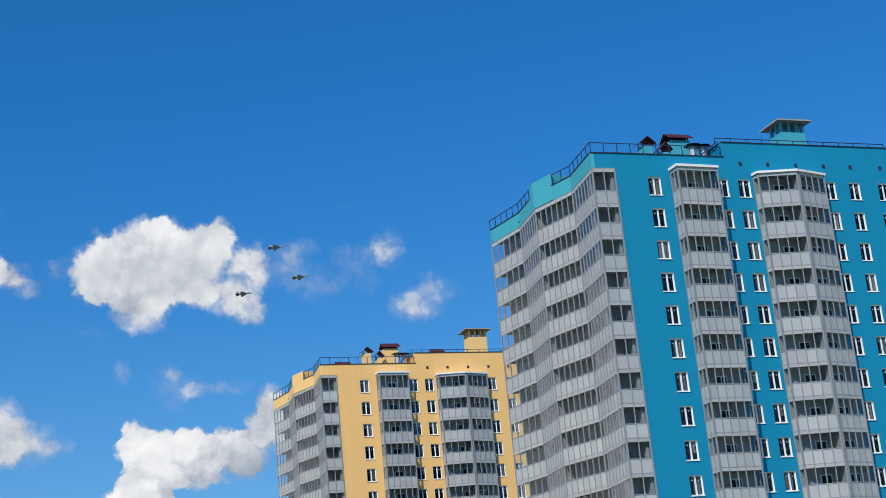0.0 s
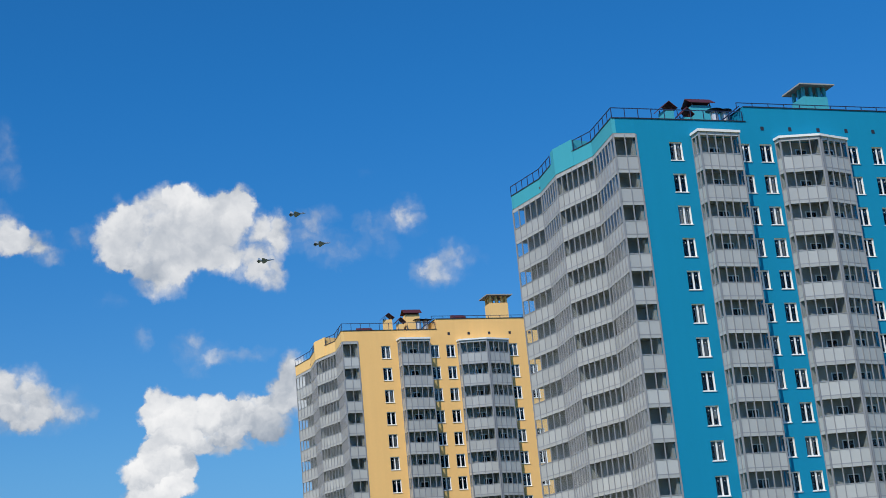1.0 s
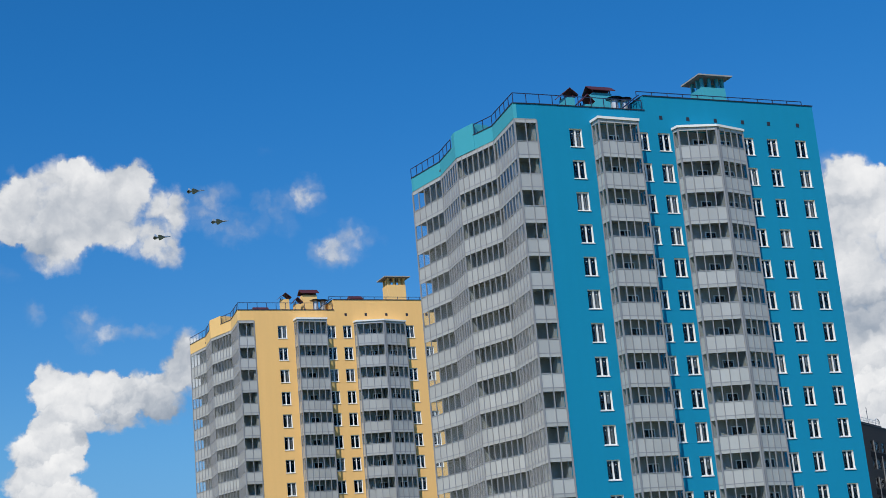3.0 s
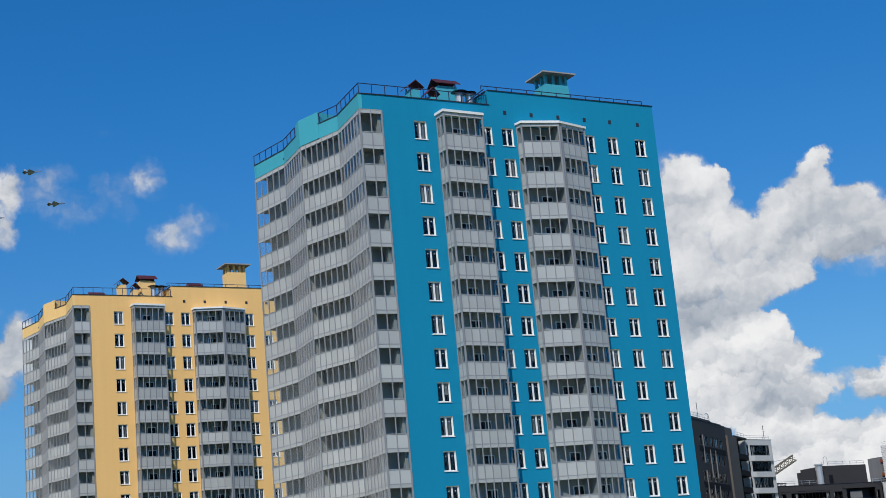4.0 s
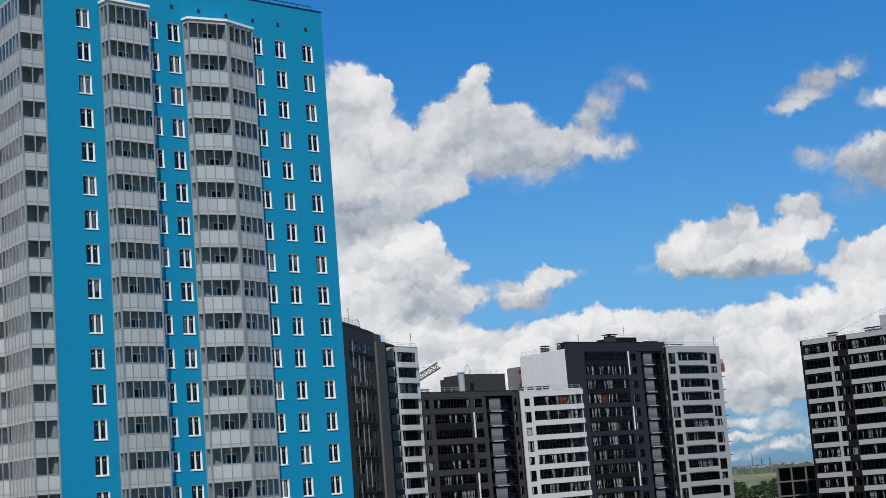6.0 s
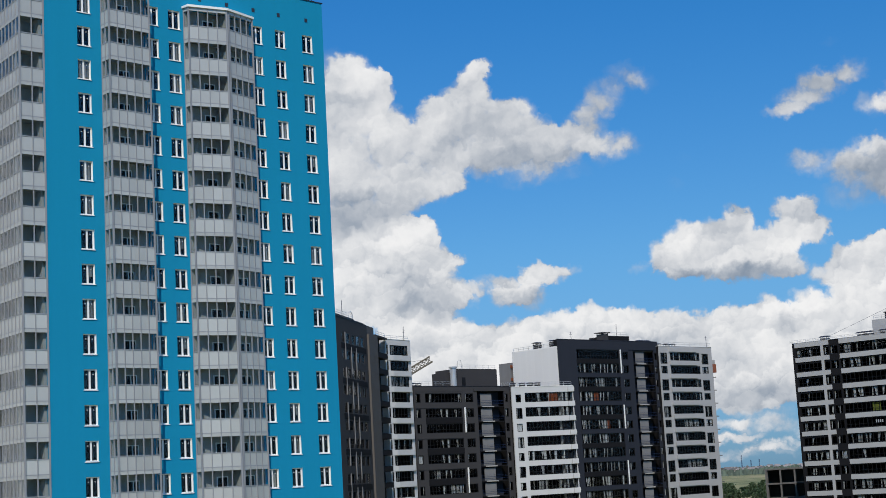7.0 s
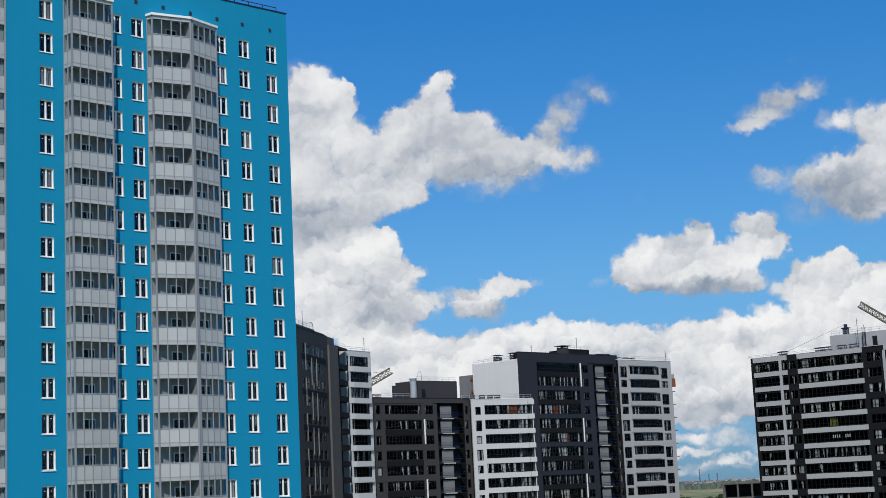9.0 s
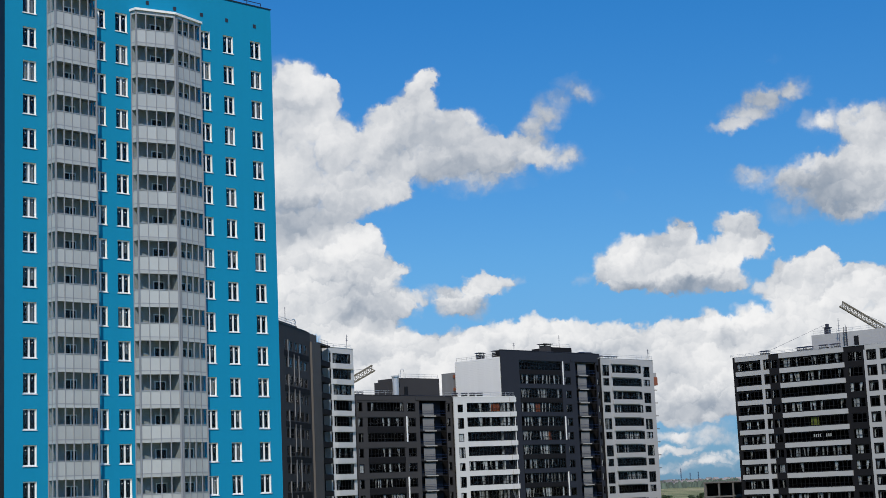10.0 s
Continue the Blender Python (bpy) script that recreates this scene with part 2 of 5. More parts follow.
def make_world():
    world = bpy.data.worlds.new("sky")
    scene.world = world
    world.use_nodes = True
    nt = world.node_tree
    nt.nodes.clear()

    def nd(kind, **kw):
        n = nt.nodes.new(kind)
        for k, v in kw.items():
            if k == "op":
                n.operation = v
            elif k == "clamp":
                n.use_clamp = v
        return n

    def put(sock, v):
        if isinstance(v, (int, float, tuple)):
            sock.default_value = v
        else:
            nt.links.new(v, sock)

    def m(op, a, b=0.0, c=0.0, clamp=False):
        n = nd("ShaderNodeMath", op=op, clamp=clamp)
        for i, v in enumerate((a, b, c)):
            put(n.inputs[i], v)
        return n.outputs[0]

    def vm(op, a, b=(0, 0, 0), c=(0, 0, 0), out=0):
        n = nd("ShaderNodeVectorMath", op=op)
        for i, v in enumerate((a, b, c)):
            put(n.inputs[i], v)
        return n.outputs[out]

    def ramp(v, a, b, lo=0.0, hi=1.0):
        n = nd("ShaderNodeMapRange")
        n.interpolation_type = "SMOOTHSTEP"
        for i, x in enumerate((v, a, b, lo, hi)):
            put(n.inputs[i], x)
        return n.outputs[0]

    def fbm(vec, scale, detail, rough=0.55):
        n = nd("ShaderNodeTexNoise")
        n.noise_dimensions = "2D"
        put(n.inputs["Vector"], vec)
        n.inputs["Scale"].default_value = scale
        n.inputs["Detail"].default_value = detail
        n.inputs["Roughness"].default_value = rough
        return n

    way = nd("ShaderNodeTexCoord").outputs["Generated"]
    sep = nd("ShaderNodeSeparateXYZ")
    nt.links.new(way, sep.inputs[0])
    az = m("MULTIPLY", m("ARCTAN2", sep.outputs[0], sep.outputs[1]), 57.2958)
    el = m("MULTIPLY", m("ARCSINE", sep.outputs[2]), 57.2958)
    cmb = nd("ShaderNodeCombineXYZ")
    nt.links.new(az, cmb.inputs[0])
    nt.links.new(el, cmb.inputs[1])
    flat = cmb.outputs[0]
    # billowing edges: the place is pushed about by noise at two sizes
    w1 = vm("SUBTRACT", fbm(flat, 0.7, 3.0, 0.5).outputs["Color"], (0.5, 0.5, 0.5))
    w2 = vm("SUBTRACT", fbm(flat, 2.6, 3.0, 0.55).outputs["Color"], (0.5, 0.5, 0.5))
    p = vm("MULTIPLY_ADD", w1, (0.75, 0.65, 0), flat)
    p = vm("MULTIPLY_ADD", w2, (0.42, 0.42, 0), p)

    def heap(blobs, total):
        for a, e, rx, ry, w in blobs:
            q = vm("MULTIPLY_ADD", p, (1 / rx, 1 / ry, 0), (-a / rx, -e / ry, 0))
            d = vm("DOT_PRODUCT", q, q, out=1)
            f = m("MAXIMUM" if w > 0 else "MINIMUM", m("MULTIPLY_ADD", d, -w, w), 0.0)
            total = m("ADD", f, total)
        return total

    def puffs(scale):
        """Rounded knobs: how near to a knob's middle, and how far up towards its lit side."""
        n = nd("ShaderNodeTexVoronoi")
        n.voronoi_dimensions, n.feature = "2D", "SMOOTH_F1"
        put(n.inputs["Vector"], wild)
        n.inputs["Scale"].default_value = scale
        n.inputs["Smoothness"].default_value = 0.35
        off = vm("SUBTRACT", wild, n.outputs["Position"])
        return m("SUBTRACT", 0.42, n.outputs["Distance"]), vm("DOT_PRODUCT", off, (-0.3 * scale, 0.9 * scale, 0), out=1)

    total = heap(CLOUDS, 0.0)
    light = heap(TONES, 0.0)
    # the sky goes on in the same way outside the heaps
    side = ramp(m("ABSOLUTE", m("ADD", az, 8.0)), 44.0, 60.0)
    rest = m("MULTIPLY", ramp(fbm(flat, 0.06, 5.0, 0.55).outputs[0], 0.52, 0.72), side)
    # unseen cloud bank along the western horizon, added to brighten the balcony panels
    west = m("MULTIPLY", ramp(az, -45.0, -52.0), ramp(az, -135.0, -115.0))
    unseen_bank = m("MULTIPLY", west, ramp(m("ADD", el, m("MULTIPLY", fbm(flat, 0.1, 4.0, 0.5).outputs[0], 10.0)), 25.0, 18.0))
    total = m("ADD", total, m("MAXIMUM", m("MULTIPLY", rest, ramp(el, 2.0, 12.0)), unseen_bank))
    way_in = vm("MULTIPLY_ADD", w1, (0.8, 0.7, 0), vm("MULTIPLY_ADD", w2, (0.30, 0.30, 0), flat))
    wild = vm("MULTIPLY_ADD", w2, (0.35, 0.35, 0), way_in)
    near1, lit1 = puffs(0.85)
    near2, lit2 = puffs(1.9)
    fine = m("SUBTRACT", fbm(flat, 2.2, 6.0, 0.54).outputs[0], 0.5)
    body = m("MINIMUM", total, 1.4)
    edge = m("ADD", m("ADD", m("MULTIPLY", near1, 0.8), m("MULTIPLY", near2, 0.65)), m("MULTIPLY", fine, 0.75))
    dens = m("MULTIPLY_ADD", edge, m("MINIMUM", m("MULTIPLY", total, 1.0), 0.75), body)
    cover = m("MULTIPLY", ramp(dens, ramp(el, 11.0, 6.0, 0.02, 0.2), ramp(el, 11.0, 6.0, 1.22, 0.9)), 0.985)
    cover = m("MULTIPLY", cover, ramp(total, 0.2, 1.1, 0.62, 1.0))
    soft = fbm(way_in, 0.5, 4.0, 0.5).outputs[0]
    shifted = fbm(vm("ADD", way_in, (0.2, -0.42, 0)), 0.5, 4.0, 0.5).outputs[0]
    relief = m("MULTIPLY", m("SUBTRACT", soft, shifted), 0.9)
    relief = m("MULTIPLY_ADD", m("MULTIPLY", lit1, ramp(el, 14.0, 6.0, 0.45, 1.0)), 0.22, relief)
    relief = m("MULTIPLY_ADD", m("MULTIPLY", lit2, ramp(el, 14.0, 6.0, 0.3, 1.0)), 0.13, relief)
    relief = m("MULTIPLY_ADD", fine, 0.12, relief)
    low_bright = m("MULTIPLY_ADD", ramp(el, 11.0, 5.0), 0.16, 0.31)
    lit = m("MULTIPLY_ADD", ramp(dens, 0.1, 1.5), 0.30, low_bright)
    lit = m("ADD", m("MULTIPLY_ADD", light, 1.3, lit), relief)
    lit = ramp(lit, -0.2, 1.22)
    tone = nd("ShaderNodeMix")
    tone.data_type = "RGBA"
    nt.links.new(lit, tone.inputs["Factor"])
    tone.inputs["A"].default_value = (2.5, 3.05, 3.85, 1)
    tone.inputs["B"].default_value = (9.0, 8.95, 8.9, 1)
    sky = nd("ShaderNodeTexSky")
    sky.sky_type = "NISHITA"
    sky.sun_disc = False
    sky.sun_elevation, sky.sun_rotation = SUN_EL, SUN_AZ
    sky.air_density, sky.dust_density, sky.ozone_density = 1.0, 0.35, 2.2
    # clear polar air: deeper blue than the standard atmosphere, palest at the horizon
    up = ramp(el, -2.0, 24.0)
    air = nd("ShaderNodeMix")
    air.data_type = "RGBA"
    nt.links.new(up, air.inputs["Factor"])
    air.inputs["A"].default_value = (0.43, 0.68, 0.89, 1)
    air.inputs["B"].default_value = (0.125, 0.69, 1.18, 1)
    haze = nd("ShaderNodeMix")
    haze.data_type = "RGBA"
    nt.links.new(ramp(el, 0.0, 9.0), haze.inputs["Factor"])
    haze.inputs["A"].default_value = (0.22, 0.45, 0.88, 1)
    nt.links.new(air.outputs["Result"], haze.inputs["B"])
    deep = vm("MULTIPLY", sky.outputs[0], haze.outputs["Result"])
    mix = nd("ShaderNodeMix")
    mix.data_type = "RGBA"
    nt.links.new(cover, mix.inputs["Factor"])
    nt.links.new(deep, mix.inputs["A"])
    nt.links.new(tone.outputs["Result"], mix.inputs["B"])
    bg = nd("ShaderNodeBackground")
    bg.inputs["Strength"].default_value = 0.1
    nt.links.new(mix.outputs["Result"], bg.inputs["Color"])
    nt.links.new(bg.outputs[0], nd("ShaderNodeOutputWorld").inputs[0])


make_world()


# ---- materials ----
def mat(name, col, rough=0.6, metal=0.0, spec=0.5, var=0.10, scale=0.5, grain=12.0, bump=0.0, piece=0.0, island=0.0, streak=0.0):
    """A painted or mineral surface: base colour with stains at two sizes, fine relief, and a shade of its own per piece."""
    mt = bpy.data.materials.new(name)
    mt.use_nodes = True
    nt = mt.node_tree
    bsdf = nt.nodes["Principled BSDF"]
    bsdf.inputs["Roughness"].default_value, bsdf.inputs["Metallic"].default_value = rough, metal
    bsdf.inputs["Specular IOR Level"].default_value = spec
    tc = nt.nodes.new("ShaderNodeTexCoord").outputs["Object"]

    def noise_at(s, detail, vec=tc):
        n = nt.nodes.new("ShaderNodeTexNoise")
        n.inputs["Scale"].default_value, n.inputs["Detail"].default_value = s, detail
        nt.links.new(vec, n.inputs["Vector"])
        return n.outputs[0]

    def math_(op, a, b, c=0.0):
        n = nt.nodes.new("ShaderNodeMath")
        n.operation = op
        for i, v in enumerate((a, b, c)):
            if isinstance(v, (int, float)):
                n.inputs[i].default_value = v
            else:
                nt.links.new(v, n.inputs[i])
        return n.outputs[0]

    shade = math_("MULTIPLY_ADD", noise_at(scale, 4.0), 2 * var, 1 - var)
    shade = math_("MULTIPLY", shade, math_("MULTIPLY_ADD", noise_at(grain, 3.0), var, 1 - var / 2))
    if streak:
        vmn = nt.nodes.new("ShaderNodeVectorMath")
        vmn.operation = "MULTIPLY"
        vmn.inputs[1].default_value = (1.6, 1.6, 0.07)
        nt.links.new(tc, vmn.inputs[0])
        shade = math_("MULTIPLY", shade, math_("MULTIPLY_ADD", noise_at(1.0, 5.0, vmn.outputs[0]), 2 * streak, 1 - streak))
    if piece:
        shade = math_("MULTIPLY", shade, math_("MULTIPLY_ADD", nt.nodes.new("ShaderNodeObjectInfo").outputs["Random"], 2 * piece, 1 - piece))
    if island:
        shade = math_("MULTIPLY", shade, math_("MULTIPLY_ADD", nt.nodes.new("ShaderNodeNewGeometry").outputs["Random Per Island"], 2 * island, 1 - island))
    mul = nt.nodes.new("ShaderNodeVectorMath")
    mul.operation = "SCALE"
    mul.inputs[0].default_value = col
    nt.links.new(shade, mul.inputs["Scale"])
    nt.links.new(mul.outputs[0], bsdf.inputs["Base Color"])
    if bump:
        b = nt.nodes.new("ShaderNodeBump")
        b.inputs["Strength"].default_value, b.inputs["Distance"].default_value = bump, 0.02
        nt.links.new(noise_at(grain, 4.0), b.inputs["Height"])
        nt.links.new(b.outputs[0], bsdf.inputs["Normal"])
    return mt


def glass(name, tint, gloss=0.02, base=0.011, share=0.85):
    """Thin window glass: what lies behind shows through a tint, and the sky is mirrored by the Fresnel share."""
    mt = bpy.data.materials.new(name)
    mt.use_nodes = True
    nt = mt.node_tree
    nt.nodes.clear()
    tr = nt.nodes.new("ShaderNodeBsdfTransparent")
    tr.inputs[0].default_value = (*tint, 1)
    gl = nt.nodes.new("ShaderNodeBsdfGlossy")
    gl.inputs["Roughness"].default_value = gloss
    lw = nt.nodes.new("ShaderNodeLayerWeight")
    lw.inputs[0].default_value = 0.5
    pw = nt.nodes.new("ShaderNodeMath")
    pw.operation = "POWER"
    nt.links.new(lw.outputs["Facing"], pw.inputs[0])
    pw.inputs[1].default_value = 4.0
    fr = nt.nodes.new("ShaderNodeMath")
    fr.operation = "MULTIPLY_ADD"
    nt.links.new(pw.outputs[0], fr.inputs[0])
    fr.inputs[1].default_value, fr.inputs[2].default_value = share, base
    mx = nt.nodes.new("ShaderNodeMixShader")
    nt.links.new(fr.outputs[0], mx.inputs[0])
    nt.links.new(tr.outputs[0], mx.inputs[1])
    nt.links.new(gl.outputs[0], mx.inputs[2])
    nt.links.new(mx.outputs[0], nt.nodes.new("ShaderNodeOutputMaterial").inputs[0])
    return mt


BLUE = mat("blue_render", (0.005, 0.233, 0.41), 0.8, spec=0.15, var=0.05, scale=0.12, grain=3.0, bump=0.15, streak=0.05)
# lighter copy of BLUE: the sunlit look of the parapet is in the colour
TURQ_LIT = mat("lit_turquoise_render", (0.055, 0.37, 0.47), 0.8, spec=0.2, var=0.06, scale=0.2, grain=3.0, bump=0.15, streak=0.05)
YELLOW = mat("yellow_render", (0.84, 0.52, 0.20), 0.8, spec=0.2, var=0.05, scale=0.12, grain=3.0, bump=0.15, streak=0.05)
# lighter copy of YELLOW, brightened in colour for the lit parapet
YELLOW_LIT = mat("lit_yellow_render", (0.85, 0.56, 0.23), 0.8, spec=0.2, var=0.06, scale=0.2, grain=3.0, bump=0.15, streak=0.05)
PANEL = mat("grey_balcony_panel", (0.41, 0.42, 0.41), 0.26, spec=1.0, var=0.06, scale=1.2, grain=20.0, piece=0.08, island=0.08)
ALU = mat("grey_aluminium", (0.25, 0.26, 0.28), 0.45, 0.0, var=0.08, scale=1.0)
PVC = mat("white_pvc", (0.80, 0.80, 0.79), 0.35, var=0.03, scale=2.0)
REVEAL = mat("white_reveal", (0.72, 0.73, 0.72), 0.7, var=0.06, scale=2.0)
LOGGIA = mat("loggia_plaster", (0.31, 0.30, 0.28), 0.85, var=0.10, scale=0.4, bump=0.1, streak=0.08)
# near-black: the gloom of deep rooms is put into the colour
ROOM_DARK = mat("painted_room_darkness", (0.007, 0.007, 0.0075), 0.9, spec=0.1, var=0.2, scale=0.7)
CURTAIN = mat("pale_curtain", (0.66, 0.64, 0.60), 0.9, var=0.12, scale=2.0, piece=0.4, island=0.3)
TULLE = mat("grey_tulle", (0.20, 0.185, 0.17), 0.9, var=0.12, scale=2.0, piece=0.4, island=0.3)
ORANGE_CLOTH = mat("orange_curtain", (0.42, 0.10, 0.03), 0.9, var=0.15, scale=2.0)
GREEN_CLOTH = mat("yellow_green_curtain", (0.30, 0.32, 0.05), 0.9, var=0.15, scale=2.0)
CONCRETE = mat("concrete", (0.33, 0.32, 0.31), 0.85, var=0.16, scale=0.5, bump=0.3, streak=0.12)
CAP_DARK = mat("dark_roof_flashing", (0.035, 0.035, 0.05), 0.45, 0.3, var=0.2)
MAROON = mat("maroon_sheet_roof", (0.085, 0.018, 0.02), 0.5, 0.1, var=0.2)
WHITE_CAP = mat("white_roof_cap", (0.78, 0.78, 0.77), 0.5, var=0.06, streak=0.05)
RAIL = mat("navy_steel", (0.02, 0.035, 0.09), 0.5, 0.2, var=0.1)
ROOFING = mat("bitumen_roofing", (0.07, 0.07, 0.07), 0.9, var=0.2, bump=0.3)
GALV = mat("galvanised_steel", (0.55, 0.56, 0.57), 0.4, 0.6, var=0.12)
GLASS = glass("loggia_glass", (0.93, 0.96, 0.97))
WINDOW_GLASS = glass("window_glass", (0.76, 0.78, 0.80), share=0.5)
HOUSE_GLASS = glass("house_window_glass", (0.88, 0.92, 0.94), base=0.045)
NAVY_BRICK = mat("blue_charcoal_brick", (0.021, 0.025, 0.036), 0.8, spec=0.2, var=0.12, scale=0.25, grain=6.0, bump=0.3, streak=0.06)
# warm grey, lighter than GREY_BRICK: the tower's sunlight is in the colour
TOWER_BRICK_LIT = mat("warm_grey_brick_lit", (0.10, 0.09, 0.084), 0.8, spec=0.3, var=0.12, scale=0.25, grain=6.0, bump=0.3, streak=0.08)
LANDING = mat("grey_landing_panel", (0.17, 0.17, 0.175), 0.8, var=0.12, scale=0.6, streak=0.08)
RAW_CONCRETE = mat("raw_concrete", (0.10, 0.097, 0.094), 0.9, var=0.2, scale=0.4, bump=0.3, streak=0.15)
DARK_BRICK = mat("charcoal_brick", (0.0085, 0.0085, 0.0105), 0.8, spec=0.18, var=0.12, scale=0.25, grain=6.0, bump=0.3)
GREY_BRICK = mat("brown_grey_brick", (0.040, 0.039, 0.042), 0.8, spec=0.3, var=0.12, scale=0.25, grain=6.0, bump=0.3)
GREY_WHITE_BRICK = mat("pale_grey_brick", (0.36, 0.36, 0.365), 0.75, var=0.08, scale=0.25, grain=6.0, bump=0.25, streak=0.05)
# leaf green greyed and lightened: distance haze put into the colour
HAZY_LEAVES = mat("hazy_far_leaves", (0.075, 0.10, 0.075), 0.9, var=0.25, scale=0.05, island=0.3)
WHITE_BRICK = mat("white_brick", (0.50, 0.505, 0.51), 0.75, var=0.07, scale=0.25, grain=6.0, bump=0.25, streak=0.05)
PALE_WALL = mat("pale_grey_end_wall", (0.68, 0.67, 0.65), 0.7, var=0.05, scale=0.3, grain=5.0, bump=0.15, streak=0.06)
DARK_FRAME = mat("black_window_frame", (0.008, 0.008, 0.009), 0.5, spec=0.25, var=0.1)
CRANE_YELLOW = mat("weathered_crane_steel", (0.13, 0.115, 0.09), 0.6, 0.2, var=0.2)
ORANGE = mat("rust_orange_cladding", (0.24, 0.075, 0.035), 0.7, var=0.2)
JET_GREY = mat("jet_grey_paint", (0.18, 0.25, 0.36), 0.45, 0.2, var=0.15, scale=0.3)
JET_DARK = mat("dark_nozzle_metal", (0.03, 0.03, 0.035), 0.4, 0.7, var=0.15)
LEAVES = mat("dark_leaves", (0.035, 0.065, 0.022), 0.7, var=0.3, scale=0.5, island=0.35)
BARK = mat("bark", (0.10, 0.08, 0.06), 0.9, var=0.3, bump=0.4)
FAR_WALL = mat("far_house_plaster", (0.55, 0.53, 0.50), 0.8, var=0.1, piece=0.35)
FAR_ROOF = mat("far_house_roof", (0.22, 0.20, 0.20), 0.8, var=0.1, piece=0.4)


# ---- mesh tools ----
def box(bm, x0, y0, z0, x1, y1, z1, mi=0):
    v = [bm.verts.new(c) for c in ((x0, y0, z0), (x1, y0, z0), (x1, y1, z0), (x0, y1, z0), (x0, y0, z1), (x1, y0, z1), (x1, y1, z1), (x0, y1, z1))]
    for f in ((3, 2, 1, 0), (4, 5, 6, 7), (0, 1, 5, 4), (1, 2, 6, 5), (2, 3, 7, 6), (3, 0, 4, 7)):
        bm.faces.new([v[i] for i in f]).material_index = mi


def prism(bm, pts, z0, z1, mi=0, top=None):
    """An upright prism over the outline pts (anticlockwise); top: another outline for its upper end."""
    a = [bm.verts.new((x, y, z0)) for x, y in pts]
    b = [bm.verts.new((x, y, z1)) for x, y in (top or pts)]
    bm.faces.new(a[::-1]).material_index = mi
    bm.faces.new(b).material_index = mi
    for i in range(len(pts)):
        j = (i + 1) % len(pts)
        bm.faces.new((a[i], a[j], b[j], b[i])).material_index = mi


def obox(bm, p, q, t0, t1, z0, z1, mi=0):
    """A box along the line p-q, from t0 to t1 on its left side."""
    d = (Vector(q) - Vector(p)).normalized()
    n = Vector((-d.y, d.x))
    p, q = Vector(p), Vector(q)
    prism(bm, [tuple(p + n * t0), tuple(q + n * t0), tuple(q + n * t1), tuple(p + n * t1)], z0, z1, mi)


def beam(bm, p, q, r, mi=0):
    """A square bar from p to q."""
    p, q = Vector(p), Vector(q)
    d = (q - p).normalized()
    s = d.cross(Vector((0, 0, 1)) if abs(d.z) < 0.95 else Vector((1, 0, 0))).normalized() * r
    t = d.cross(s).normalized() * r
    a = [bm.verts.new(p + i * s + j * t) for i, j in ((-1, -1), (1, -1), (1, 1), (-1, 1))]
    b = [bm.verts.new(q + i * s + j * t) for i, j in ((-1, -1), (1, -1), (1, 1), (-1, 1))]
    for k in range(4):
        bm.faces.new((a[k], a[(k + 1) % 4], b[(k + 1) % 4], b[k])).material_index = mi
    bm.faces.new(a[::-1]).material_index = mi
    bm.faces.new(b).material_index = mi


def tube(bm, x, y, z0, z1, r0, r1=None, n=12, mi=0):
    r1 = r0 if r1 is None else r1
    ring = [(math.cos(2 * math.pi * i / n), math.sin(2 * math.pi * i / n)) for i in range(n)]
    prism(bm, [(x + r0 * c, y + r0 * s) for c, s in ring], z0, z1, mi, [(x + r1 * c, y + r1 * s) for c, s in ring])


def mesh_of(bm, name, *mats):
    bmesh.ops.recalc_face_normals(bm, faces=bm.faces[:])
    me = bpy.data.meshes.new(name)
    bm.to_mesh(me)
    bm.free()
    for mt in mats:
        me.materials.append(mt)
    return me


def part(name, bm, material, parent, label=""):
    mats = material if isinstance(material, (list, tuple)) else (material,)
    ob = new(name, mesh_of(bm, name, *mats))
    ob.parent = parent
    return tagged(ob, label)


def place(name, me, parent, at=(0, 0, 0), rz=0.0):
    ob = new(name, me)
    ob.parent = parent
    ob.location, ob.rotation_euler = at, (0, 0, rz)
    return ob


def thing(name, m, label, category, group=""):
    ob = new(name)
    ob.matrix_world = m
    return tagged(ob, label, category, group)


def grid_wall(bm, x0, x1, z0, z1, holes, depth, y=0.0, cut=None):
    """A wall in the x-z plane that faces -y, with openings (xa, xb, za, zb) whose reveals take the second material. cut(x, z): true where there is no wall."""
    holes = [h for h in holes if h[1] > x0 and h[0] < x1 and h[3] > z0 and h[2] < z1]
    xs = sorted({x0, x1, *[min(max(v, x0), x1) for h in holes for v in h[:2]], *([cut[0]] if cut else [])})
    zs = sorted({z0, z1, *[min(max(v, z0), z1) for h in holes for v in h[2:]], *([cut[1]] if cut else [])})
    inside = set()
    for i in range(len(xs) - 1):
        for j in range(len(zs) - 1):
            xm, zm = (xs[i] + xs[i + 1]) / 2, (zs[j] + zs[j + 1]) / 2
            if cut and xm < cut[0] and zm > cut[1]:
                continue
            if not any(h[0] < xm < h[1] and h[2] < zm < h[3] for h in holes):
                inside.add((i, j))
    memo = {}

    def v(i, j, k):
        if (i, j, k) not in memo:
            memo[i, j, k] = bm.verts.new((xs[i], y + depth * k, zs[j]))
        return memo[i, j, k]

    for i, j in inside:
        bm.faces.new((v(i, j, 0), v(i + 1, j, 0), v(i + 1, j + 1, 0), v(i, j + 1, 0)))
        bm.faces.new((v(i, j, 1), v(i, j + 1, 1), v(i + 1, j + 1, 1), v(i + 1, j, 1)))
